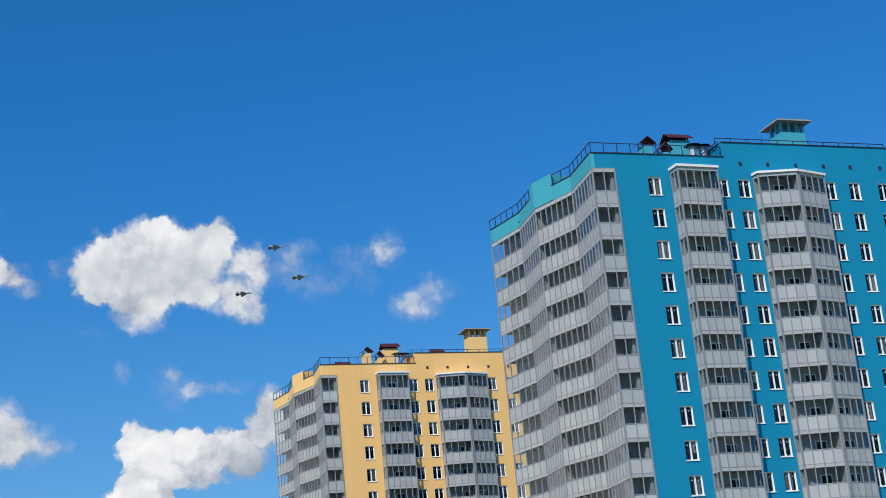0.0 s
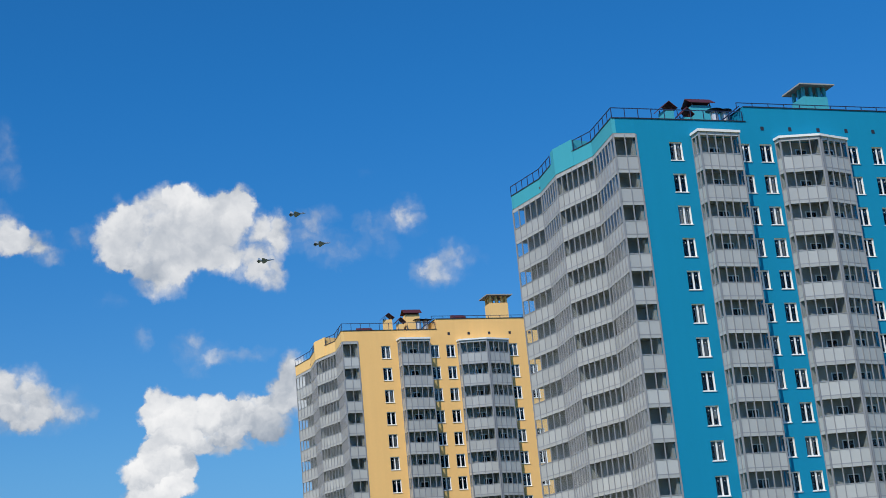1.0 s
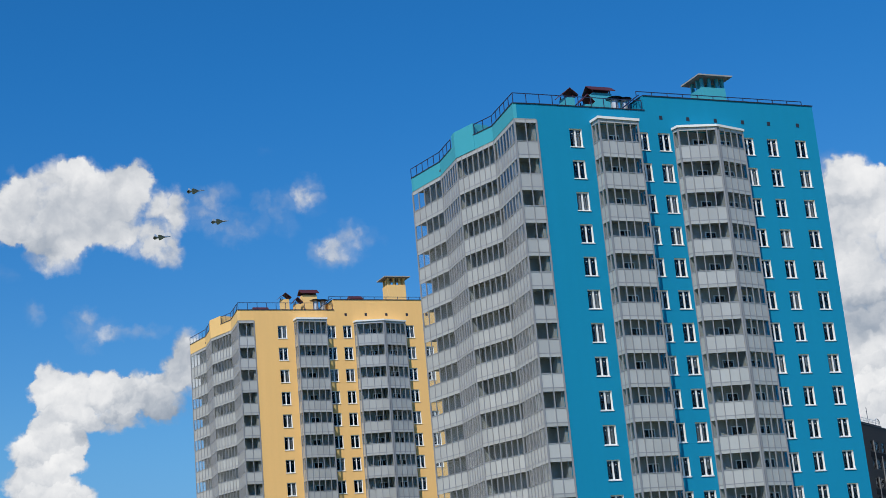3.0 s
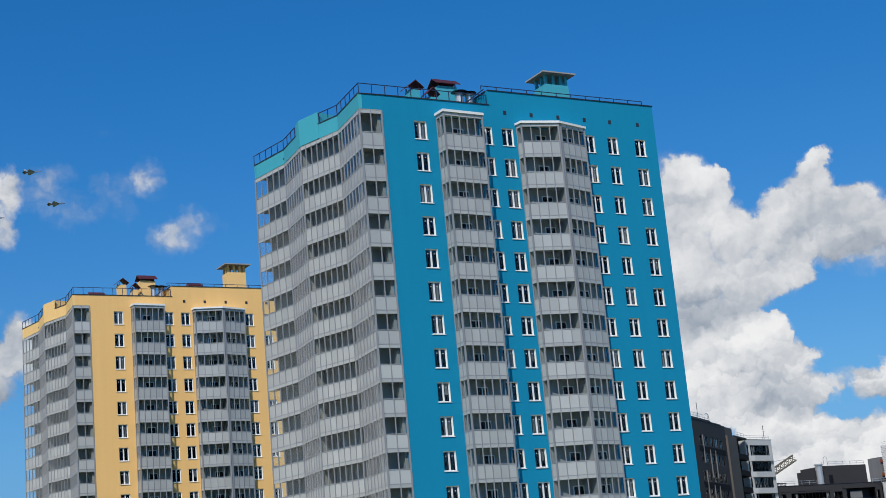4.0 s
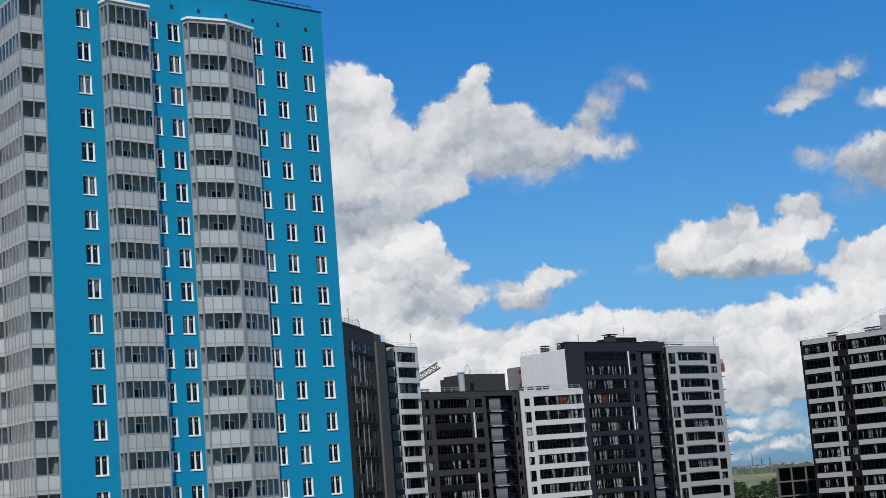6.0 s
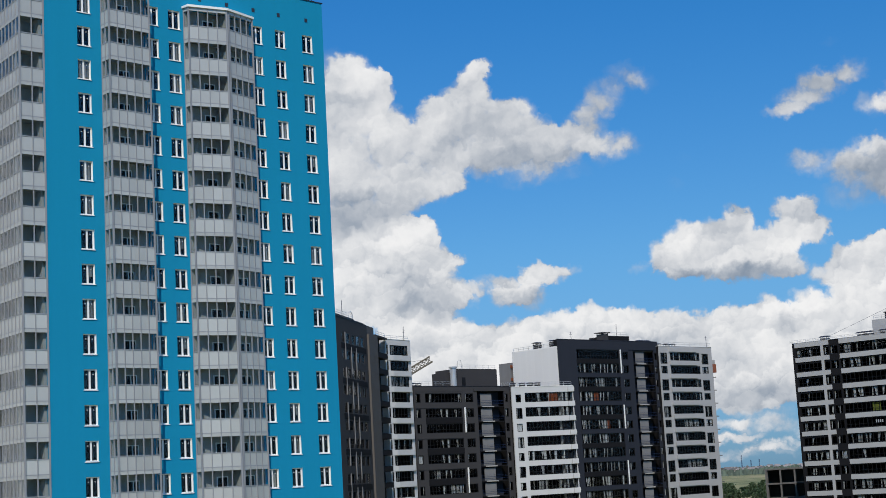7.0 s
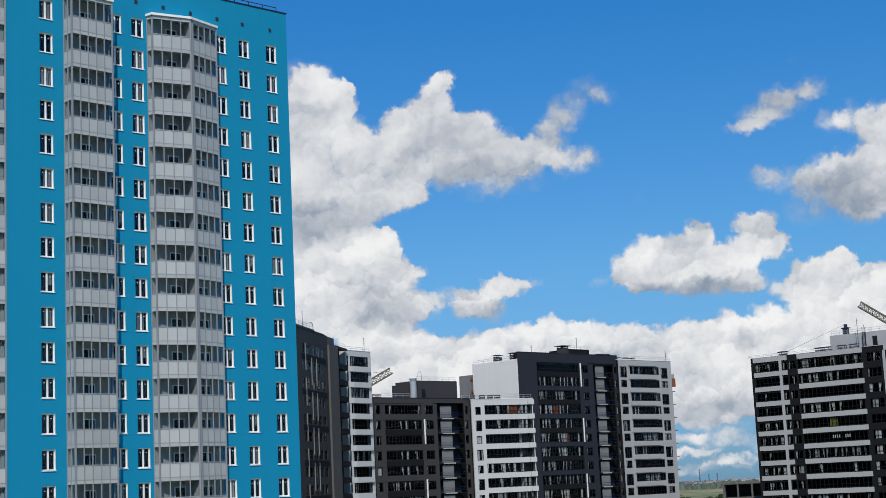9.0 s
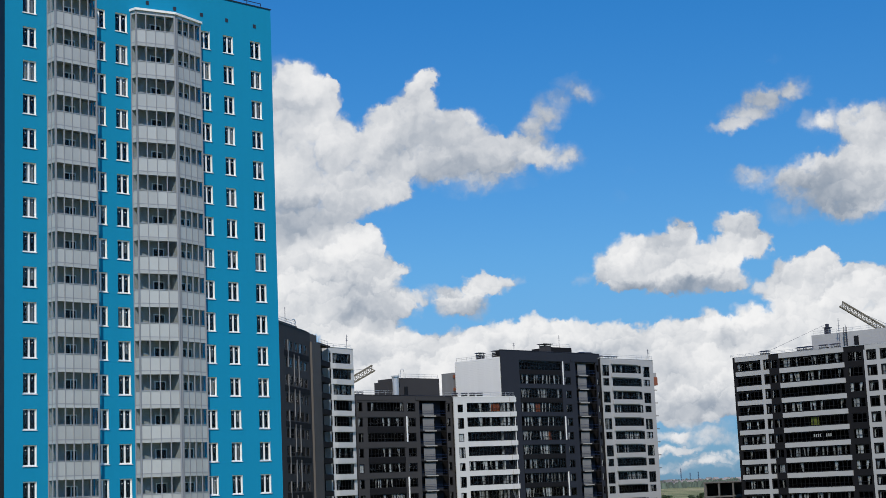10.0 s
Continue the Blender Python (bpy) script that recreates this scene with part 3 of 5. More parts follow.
        for (di, dj), (a, b) in (((-1, 0), ((i, j), (i, j + 1))), ((1, 0), ((i + 1, j + 1), (i + 1, j))), ((0, -1), ((i + 1, j), (i, j))), ((0, 1), ((i, j + 1), (i + 1, j + 1)))):
            if (i + di, j + dj) not in inside:
                f = bm.faces.new((v(*a, 0), v(*b, 0), v(*b, 1), v(*a, 1)))
                f.material_index = 1 if 0 <= i + di < len(xs) - 1 and 0 <= j + dj < len(zs) - 1 and not (cut and zs[j] >= cut[1] - 0.01) else 0


def curtain_mesh(x0, x1, z0, z1, share, seed):
    """Folded cloths that hang at irregular places behind a window from x0 to x1."""
    rnd = random.Random(seed)
    bm = bmesh.new()
    x = x0
    while x < x1 - 0.15:
        w = min(rnd.uniform(0.25, 0.9), x1 - x)
        if rnd.random() < share:
            n = max(2, int(w / 0.09))
            low = z0 if rnd.random() < 0.75 else z0 + (z1 - z0) * rnd.uniform(0.3, 0.6)
            line = [(x + w * k / n, (0.04 if k % 2 else 0.0)) for k in range(n + 1)]
            for (xa, ya), (xb, yb) in zip(line, line[1:]):
                bm.faces.new([bm.verts.new(c) for c in ((xa, ya, low), (xb, yb, low), (xb, yb, z1), (xa, ya, z1))])
        x += w
    if not bm.faces:
        box(bm, x0, 0, z0, x0 + 0.2, 0.02, z1)
    return mesh_of(bm, "curtain", TULLE)


def drapes(w, h, share, seed):
    """Pale drapes behind a row of lights w by h: some hang straight, some are tied back so that they taper."""
    rnd = random.Random(seed)
    bm = bmesh.new()
    x = 0.12
    while x < w - 0.3:
        step = rnd.uniform(0.3, 0.62)
        if rnd.random() < share:
            wide, tied = min(step, w - 0.1 - x), rnd.random() < 0.6
            left = rnd.random() < 0.5
            n = 4
            for k in range(n):
                quad = []
                for u, z in ((k / n, 0.08), ((k + 1) / n, 0.08), ((k + 1) / n, h - 0.08), (k / n, h - 0.08)):
                    keep = 0.4 if tied and z < 0.1 else 1.0
                    ux = u * keep if left else 1 - (1 - u) * keep
                    quad.append((x + wide * ux, 0.03 * (round(u * n) % 2), z))
                bm.faces.new([bm.verts.new(c) for c in quad])
        x += step
    if not bm.faces:
        bm.faces.new([bm.verts.new(c) for c in ((0.12, 0, 0.08), (0.3, 0.02, 0.08), (0.42, 0, h - 0.08), (0.12, 0.02, h - 0.08))])
    return mesh_of(bm, "curtain", CURTAIN)


# ---- the two tower houses of one design, blue and yellow ----
# local axes: x along the street front, y into the house, z up; FLOORS storeys of STOREY
STOREY, FLOORS, RAIL_TOP = 2.8, 18, 49.72
BASE = -3.0
LOW_TOP, HIGH_TOP, HIGH_X, EAST = 53.03, 54.38, 7.42, 25.1
COLUMNS = [(-0.08, 1.08), (6.42, 7.52), (8.52, 9.66), (17.1, 18.22), (19.66, 20.74), (22.68, 23.82)]
SILL, HEAD = 49.42, 51.02
CORNER = [(-6.25, 20.9), (-5.4, 15.7), (-5.9, 10.8), (-4.48, 5.7), (-5.1, 0.1), (-3.1, 0.0)]
CORNER_BACK = [(-3.1, 1.4), (-3.2, 5.9), (-4.6, 10.8), (-4.1, 15.7), (-4.85, 19.8)]
BAY_SMALL = [(2.1, 0.0), (2.15, -1.2), (6.0, -1.05), (6.0, 0.0)]
BAY_LARGE = [(10.05, 0.0), (10.15, -0.65), (13.45, -1.5), (13.75, -1.42), (16.75, -0.62), (16.75, 0.0)]
RUNS = [("corner", CORNER, (5, 7, 7, 7, 2)), ("small", BAY_SMALL, (2, 5, 2)), ("large", BAY_LARGE, (1, 4, 0, 4, 1))]
made = {}


def run_pieces(pts, counts, head):
    """The meshes of one storey of a glazed balcony: frame, slab, and each panel and pane. z = 0 at the top of the panels."""
    frame_bm, panels, panes = bmesh.new(), [], []
    for (p, q), n in zip(zip(pts, pts[1:]), counts):
        p, q = Vector(p), Vector(q)
        if n == 0:
            obox(frame_bm, p, q, -0.02, 0.06, -1.2, head)
            continue
        for z0, z1 in ((-1.2, -1.13), (-0.05, 0.03)):
            obox(frame_bm, p, q, -0.03, 0.05, z0, z1)
        obox(frame_bm, p, q, -0.02, 0.05, head - 0.29, head - 0.02, 1)
        for k in range(n):
            a, b = p.lerp(q, k / n), p.lerp(q, (k + 1) / n)
            d = (b - a).normalized() * 0.035
            bm = bmesh.new()
            obox(bm, a + d, b - d, 0.0, 0.03, -1.13, -0.04)
            panels.append(mesh_of(bm, "panel", PANEL))
            bm = bmesh.new()
            obox(bm, a + d, b - d, 0.012, 0.022, 0.02, head - 0.28)
            panes.append(mesh_of(bm, "pane", GLASS))
        for k in range(n + 1):
            a = p.lerp(q, k / n)
            w = 0.07 if k in (0, n) else 0.035
            d = (q - p).normalized() * w
            obox(frame_bm, a - d, a + d, -0.045, 0.06, -1.2, head)
    return mesh_of(frame_bm, "glazing_frame", ALU, PANEL), panels, panes


def join(meshes, name, material):
    bm = bmesh.new()
    for me in meshes:
        bm.from_mesh(me)
    return mesh_of(bm, name, material)


def slab_outline(key, pts):
    return pts + CORNER_BACK + [(-4.85, 20.9)] if key == "corner" else pts


def house_window(w, h):
    """A white two-light window in an opening w by h; origin at its lower left outer corner."""
    bm = bmesh.new()
    y0, y1, t = 0.14, 0.20, 0.075
    for a in ((0, 0, w, t), (0, h - t, w, h), (0, t, t, h - t), (w - t, t, w, h - t), (w * 0.5 - 0.075, t, w * 0.5 + 0.075, h - t)):
        box(bm, a[0], y0, a[1], a[2], y1, a[3])
    for x in (w * 0.25, w * 0.75):
        box(bm, x - 0.028, 0.10, h * 0.74, x + 0.028, y0 + 0.03, h * 0.74 + 0.056)
    frame_me = mesh_of(bm, "window", PVC)
    bm = bmesh.new()
    box(bm, t, 0.165, t, w - t, 0.175, h - t)
    pane_me = mesh_of(bm, "pane", HOUSE_GLASS)
    bm = bmesh.new()
    prism(bm, [(-0.06, -0.07), (w + 0.06, -0.07), (w + 0.06, 0.14), (-0.06, 0.14)], -0.075, -0.02, 0, [(-0.06, -0.07), (w + 0.06, -0.07), (w + 0.06, 0.14), (-0.06, 0.14)])
    sill_me = mesh_of(bm, "sill", PVC)
    return frame_me, pane_me, sill_me


def balcony_door(w, h):
    bm = bmesh.new()
    t = 0.08
    for a in ((0, 0, w, t), (0, h - t, w, h), (0, t, t, h - t), (w - t, t, w, h - t), (w * 0.45, t, w * 0.45 + 0.1, h - t), (0, 0.75, w * 0.45, 0.83)):
        box(bm, a[0], -0.05, a[1], a[2], -0.003, a[3])
    frame_me = mesh_of(bm, "balcony_door", PVC)
    bm = bmesh.new()
    box(bm, t, -0.02, t, w - t, -0.005, h - t)
    return frame_me, mesh_of(bm, "pane", DARK_FRAME)


def gable(bm, x0, x1, y0, y1, z, rise, over=0.15, along="y"):
    """A saddle roof of sheet metal, 4 cm thick at the eaves."""
    x0, x1, y0, y1 = x0 - over, x1 + over, y0 - over, y1 + over
    if along == "y":
        xm = (x0 + x1) / 2
        tri = [[(x0, y, z), (x1, y, z), (x1, y, z + 0.06), (xm, y, z + rise), (x0, y, z + 0.06)] for y in (y0, y1)]
    else:
        ym = (y0 + y1) / 2
        tri = [[(x, y0, z), (x, y1, z), (x, y1, z + 0.06), (x, ym, z + rise), (x, y0, z + 0.06)] for x in (x0, x1)]
    a, b = [[bm.verts.new(c) for c in t] for t in tri]
    bm.faces.new(a)
    bm.faces.new(b[::-1])
    for i in range(5):
        j = (i + 1) % 5
        bm.faces.new((a[i], b[i], b[j], a[j]))


def tent_cap(bm, x0, x1, y0, y1, z, rise, over, along):
    """A folded sheet over a flue, open at both ends, on four feet."""
    x0, x1, y0, y1 = x0 - over, x1 + over, y0 - over, y1 + over
    xm, ym, t = (x0 + x1) / 2, (y0 + y1) / 2, 0.07
    for s in (0, 1):
        if along == "y":
            e = x1 if s else x0
            ring = [[(xm, y, z + rise), (e, y, z), (e, y, z - t), (xm, y, z + rise - t)] for y in (y0, y1)]
        else:
            e = y1 if s else y0
            ring = [[(x, ym, z + rise), (x, e, z), (x, e, z - t), (x, ym, z + rise - t)] for x in (x0, x1)]
        a, b = [[bm.verts.new(c) for c in r] for r in ring]
        bm.faces.new(a)
        bm.faces.new(b[::-1])
        for i in range(4):
            j = (i + 1) % 4
            bm.faces.new((a[i], b[i], b[j], a[j]))


def railing(root, pts, z, height, step, bars):
    """A steel roof railing along pts: bars as one mesh and each post a piece of its own."""
    bm = bmesh.new()
    for p, q in zip(pts, pts[1:]):
        for h in bars:
            beam(bm, (*p, z + h), (*q, z + h), 0.03)
    rail = part("railing", bm, RAIL, root, "navy painted steel roof railing")
    bm = bmesh.new()
    box(bm, -0.028, -0.028, 0, 0.028, 0.028, height)
    me = mesh_of(bm, "post", RAIL)
    for p, q in zip(pts, pts[1:]):
        n = max(1, round((Vector(q) - Vector(p)).length / step))
        for k in range(n):
            c = Vector(p).lerp(Vector(q), k / n)
            place("post", me, rail, (c.x, c.y, z))
    place("post", me, rail, (*pts[-1], z))
    return rail


def tower_house(m, label, paint, pale, near, seed):
    rnd = random.Random(seed)
    root = thing("apartment_tower", m, label, "apartment building", "tower houses of one design")
    holes = [(a, b, SILL - STOREY * k, HEAD - STOREY * k) for k in range(FLOORS) for a, b in COLUMNS]
    bm = bmesh.new()
    grid_wall(bm, CORNER[-1][0], EAST, BASE, HIGH_TOP, holes, 0.3, cut=(HIGH_X, LOW_TOP))
    part("wall", bm, (paint, REVEAL), root)
    # the other outer walls and the walls behind the corner balconies
    bm = bmesh.new()
    obox(bm, (EAST, 0.3), (EAST, 21.0), 0.0, 0.3, BASE, HIGH_TOP - 0.004)
    obox(bm, (EAST - 0.3, 21.0), (-4.85, 21.0), 0.0, 0.3, BASE, LOW_TOP)
    obox(bm, (HIGH_X, 20.7), (HIGH_X, 0.3), 0.0, 0.3, 52.0, HIGH_TOP - 0.004)
    part("side_wall", bm, paint, root)
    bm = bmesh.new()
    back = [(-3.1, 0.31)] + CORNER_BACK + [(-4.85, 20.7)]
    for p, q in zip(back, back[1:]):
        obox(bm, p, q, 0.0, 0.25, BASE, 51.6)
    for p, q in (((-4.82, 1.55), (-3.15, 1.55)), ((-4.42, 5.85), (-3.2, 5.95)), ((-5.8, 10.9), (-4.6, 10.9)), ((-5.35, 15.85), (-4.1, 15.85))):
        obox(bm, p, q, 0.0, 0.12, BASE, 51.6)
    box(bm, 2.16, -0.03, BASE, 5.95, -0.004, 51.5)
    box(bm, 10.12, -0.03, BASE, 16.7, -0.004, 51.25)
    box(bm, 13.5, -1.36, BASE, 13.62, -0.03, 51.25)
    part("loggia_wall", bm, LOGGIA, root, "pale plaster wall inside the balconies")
    # shallow backing and floors, coloured near-black in place of deep unlit rooms
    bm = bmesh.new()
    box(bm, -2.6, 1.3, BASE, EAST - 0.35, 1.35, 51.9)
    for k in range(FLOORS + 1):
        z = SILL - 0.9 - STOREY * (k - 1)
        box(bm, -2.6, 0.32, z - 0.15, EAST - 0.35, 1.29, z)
    part("room_wall", bm, ROOM_DARK, root, "near-black backing painted as the darkness of the rooms")
    # windows, one size a column
    for a, b in COLUMNS:
        key = ("window", round(b - a, 2))
        if key not in made:
            made[key] = house_window(b - a, HEAD - SILL)
            made[key + ("c",)] = [curtain_mesh(0.06, b - a - 0.06, 0.06, HEAD - SILL - 0.05, s, 7 * i + 1) for i, s in enumerate((0.4, 0.7, 1.0))]
        f, p, s = made[key]
        for k in range(FLOORS):
            win = place("window", f, root, (a, 0, SILL - STOREY * k))
            place("pane", p, win)
            place("sill", s, win)
            r = rnd.random()
            if r < 0.42:
                place("curtain", made[key + ("c",)][0 if r < 0.25 else 1 if r < 0.36 else 2], win, (0, 0.27, 0))
    # balconies, storey by storey
    for key, pts, counts in RUNS:
        heads = 1.62
        if key not in made:
            made[key] = run_pieces(pts, counts, heads)
            made[key + "_top"] = run_pieces(pts, counts, {"corner": 1.92, "small": 1.86, "large": 1.62}[key])
            made[key + "_panels"] = join(made[key][1], "panelling", PANEL)
            made[key + "_panes"] = join(made[key][2], "glazing", GLASS)
            made[key + "_panes_top"] = join(made[key + "_top"][2], "glazing", GLASS)
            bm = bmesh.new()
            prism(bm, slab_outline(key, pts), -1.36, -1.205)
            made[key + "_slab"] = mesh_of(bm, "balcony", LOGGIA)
        for k in range(FLOORS):
            f, panels, panes = made[key + "_top" if k == 0 else key]
            balcony = place("balcony", made[key + "_slab"], root, (0, 0, RAIL_TOP - STOREY * k))
            place("glazing_frame", f, balcony)
            if near and k < 7:
                for me in panels:
                    place("panel", me, balcony)
                for me in panes:
                    place("pane", me, balcony)
            else:
                tagged(place("panelling", made[key + "_panels"], balcony), kind="stuff")
                tagged(place("glazing", made[key + "_panes_top" if k == 0 else key + "_panes"], balcony), kind="stuff")
    # doors at the back of the bays
    if "door" not in made:
        made["door"] = balcony_door(1.1, 2.05)
    for k in range(FLOORS):
        for x in (3.5, 11.9, 14.6):
            d = place("balcony_door", made["door"][0], root, (x, -0.032, RAIL_TOP - 1.18 - STOREY * k))
            place("pane", made["door"][1], d)
        for (p, q), u in (((CORNER_BACK[0], CORNER_BACK[1]), 0.3), ((CORNER_BACK[1], CORNER_BACK[2]), 0.3), ((CORNER_BACK[2], CORNER_BACK[3]), 0.35)):
            c, d = Vector(p).lerp(Vector(q), u + 0.3), (Vector(q) - Vector(p))
            o = place("balcony_door", made["door"][0], root, (c.x, c.y, RAIL_TOP - 1.18 - STOREY * k), math.atan2(-d.y, -d.x))
            place("pane", made["door"][1], o)
    # caps of the bays
    bm = bmesh.new()
    prism(bm, [(1.95, 0.0), (2.0, -1.35), (6.12, -1.2), (6.12, 0.0)], RAIL_TOP + 1.86, RAIL_TOP + 2.08)
    part("bay_roof", bm, WHITE_CAP, root, "white flat cap over the narrow bay")
    bm = bmesh.new()
    prism(bm, [(9.9, 0.0), (10.0, -0.8), (13.5, -1.66), (13.85, -1.56), (16.9, -0.75), (16.9, 0.0)], RAIL_TOP + 1.62, RAIL_TOP + 1.82)
    part("bay_roof", bm, WHITE_CAP, root, "white flat cap over the wide bay")
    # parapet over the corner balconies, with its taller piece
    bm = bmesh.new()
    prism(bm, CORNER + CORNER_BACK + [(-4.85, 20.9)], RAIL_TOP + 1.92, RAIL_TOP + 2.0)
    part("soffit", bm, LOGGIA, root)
    # west side takes the paler copy, its sunlight put into the paint
    bm = bmesh.new()
    for p, q in zip(CORNER[:4], CORNER[1:5]):
        obox(bm, p, q, -0.02, 0.3, RAIL_TOP + 2.0, LOW_TOP)
    obox(bm, (-4.85, 20.9), CORNER[0], -0.02, 0.3, RAIL_TOP + 2.0, LOW_TOP)
    part("parapet", bm, pale, root)
    bm = bmesh.new()
    obox(bm, CORNER[4], CORNER[5], 0.0, 0.3, RAIL_TOP + 2.001, LOW_TOP)
    part("parapet", bm, paint, root)
    bm = bmesh.new()
    prism(bm, [(-5.80, 11.75), (-5.94, 10.8), (-5.22, 8.15), (-3.5, 8.6), (-3.8, 11.75)], RAIL_TOP + 2.02, 54.15)
    part("stair_head", bm, pale, root)
    bm = bmesh.new()
    for p, q in ((CORNER[0], CORNER[1]), (CORNER[1], (-5.78, 11.9)), ((-5.2, 8.3), CORNER[3]), (CORNER[3], CORNER[4]), (CORNER[4], CORNER[5])):
        obox(bm, p, q, -0.07, 0.34, LOW_TOP + 0.001, LOW_TOP + 0.07)
    box(bm, CORNER[5][0], -0.07, LOW_TOP + 0.001, HIGH_X + 0.05, 0.34, LOW_TOP + 0.07)
    box(bm, HIGH_X, -0.07, HIGH_TOP + 0.001, EAST + 0.07, 0.34, HIGH_TOP + 0.07)
    box(bm, HIGH_X - 0.07, 0.34, HIGH_TOP + 0.001, HIGH_X + 0.34, 21.0, HIGH_TOP + 0.07)
    box(bm, EAST - 0.34, 0.34, HIGH_TOP + 0.001, EAST + 0.07, 21.0, HIGH_TOP + 0.07)
    part("flashing", bm, CAP_DARK, root, "dark sheet metal flashing on the parapets")
    bm = bmesh.new()
    prism(bm, [(-4.9, 0.3), (HIGH_X, 0.3), (HIGH_X, 20.7), (-5.9, 20.7), (-4.5, 5.7)], 52.1, 52.3)
    box(bm, HIGH_X + 0.3, 0.3, 53.4, EAST - 0.3, 20.7, 53.6)
    part("roof", bm, ROOFING, root)
    railing(root, [CORNER[0], CORNER[1], (-5.72, 12.2)], LOW_TOP, 0.98, 1.15, (0.96,))
    railing(root, [(-5.16, 8.05), CORNER[3], (-5.0, 0.15), (HIGH_X - 0.1, 0.15)], LOW_TOP, 0.98, 1.2, (0.96,))
    railing(root, [(HIGH_X - 0.5, 0.15), (24.1, 0.15)], HIGH_TOP, 0.46, 1.5, (0.44,))
    bm = bmesh.new()
    for y in (0.75, 1.35):
        beam(bm, (HIGH_X - 3.1, y, 52.35), (HIGH_X + 0.1, y, 54.75), 0.045)
    for k in range(1, 9):
        c = Vector((HIGH_X - 3.1, 0.75, 52.35)).lerp(Vector((HIGH_X + 0.1, 0.75, 54.75)), k / 9)
        beam(bm, c, c + Vector((0, 0.6, 0)), 0.03)
    part("roof_ladder", bm, RAIL, root, "sloping steel ladder between the roofs")
    # drain openings under the high parapet
    bm = bmesh.new()
    prism(bm, [(-0.15, -0.03), (0.15, -0.03), (0.15, 0.0), (-0.15, 0.0)], -0.17, 0.17)
    me = mesh_of(bm, "vent_grille", CAP_DARK)
    for x in (9.0, 11.72, 14.53, 17.35, 20.1, 23.2):
        place("vent_grille", me, root, (x, -0.002, 52.46))
    # chimneys
    bm = bmesh.new()
    box(bm, 16.95, 5.0, 53.6, 19.5, 7.0, 57.7)
    big = part("chimney", bm, pale, root)
    bm = bmesh.new()
    box(bm, 0, 0, 57.7, 0.26, 0.26, 58.65)
    me = mesh_of(bm, "post", pale)
    for x, y in ((17.0, 5.05), (17.8, 5.05), (18.6, 5.05), (19.2, 5.05), (17.0, 6.65), (17.8, 6.65), (18.6, 6.65), (19.2, 6.65), (17.0, 5.75), (19.2, 5.75)):
        place("post", me, big, (x, y, 0))
    bm = bmesh.new()
    prism(bm, [(16.4, 4.4), (20.05, 4.4), (20.05, 7.6), (16.4, 7.6)], 58.65, 58.78, 0)
    part("cap", bm, CONCRETE, big, "flat concrete cap on posts")
    for x0, x1, y0, y1, zt, rise in ((1.75, 2.75, 3.6, 4.6, 55.3, 0.62), (3.35, 4.1, 3.2, 4.0, 54.6, 0.65), (4.6, 6.5, 3.6, 4.8, 55.9, 0.6)):
        bm = bmesh.new()
        box(bm, x0, y0, 52.3, x1, y1, zt)
        c = part("chimney", bm, pale, root)
        bm = bmesh.new()
        tent_cap(bm, x0, x1, y0, y1, zt + 0.22, rise, 0.28, "y" if x1 - x0 < 1.5 else "x")
        for x in (x0 + 0.1, x1 - 0.1):
            for y in (y0 + 0.1, y1 - 0.1):
                box(bm, x - 0.04, y - 0.04, zt, x + 0.04, y + 0.04, zt + 0.34)
        part("cap", bm, MAROON, c, "maroon sheet metal gable cap")
    for x, y in ((5.75, 2.0), (6.75, 2.1)):
        bm = bmesh.new()
        tube(bm, x, y, 52.3, 54.45, 0.34, 0.34, 14)
        tube(bm, x, y, 54.45, 54.6, 0.34, 0.42, 14)
        c = part("vent_pipe", bm, GALV, root, "pale galvanised vent pipe")
        bm = bmesh.new()
        tube(bm, x, y, 54.78, 54.95, 0.75, 0.2, 14)
        for i in range(4):
            a = math.pi / 2 * i + 0.4
            beam(bm, (x + 0.36 * math.cos(a), y + 0.36 * math.sin(a), 54.5), (x + 0.5 * math.cos(a), y + 0.5 * math.sin(a), 54.82), 0.025)
        part("cap", bm, CAP_DARK, c, "dark conical rain cap")
    for x0, x1, y0, y1, z0, zt in ((-2.2, -0.6, 2.2, 3.2, 52.3, 53.45), (11.4, 12.8, 4.2, 5.4, 53.6, 55.5)):
        bm = bmesh.new()
        box(bm, x0, y0, z0, x1, y1, zt)
        c = part("roof_hatch", bm, pale, root)
        bm = bmesh.new()
        gable(bm, x0, x1, y0, y1, zt + 0.001, 0.55, 0.2, "x")
        part("cap", bm, MAROON, c, "maroon sheet metal gable cap")
    return root


tower_house(pose(-33.02, 118.35, 0, 0, 0, 44.22), "tall blue rendered apartment tower with grey glazed balconies", BLUE, TURQ_LIT, True, 3)
tower_house(pose(-86.80, 166.39, -0.86, 0, 0, 44.39), "tall yellow rendered apartment tower with grey glazed balconies", YELLOW, YELLOW_LIT, False, 8)


# ---- the dark and white estate behind ----
ESTATE = pose(-16.2, 278.5, 0, 0, 0, 44.2)


def band_window(w, h):
    """A black-framed row of lights, w by h; origin at the lower left outer corner of its opening."""
    key = ("band", round(w, 2), round(h, 2))
    if key in made:
        return made[key]
    bm = bmesh.new()
    t = 0.11
    for a in ((0, 0, w, t), (0, h - t, w, h), (0, t, t, h - t), (w - t, t, w, h - t)):
        box(bm, a[0], 0.06, a[1], a[2], 0.16, a[3])
    n = max(1, round(w / 0.85))
    for k in range(1, n):
        x = w * k / n
        box(bm, x - 0.05, 0.08, t, x + 0.05, 0.15, h - t)
    if w > 2:
        box(bm, t, 0.085, h * 0.36, w - t, 0.145, h * 0.36 + 0.06)
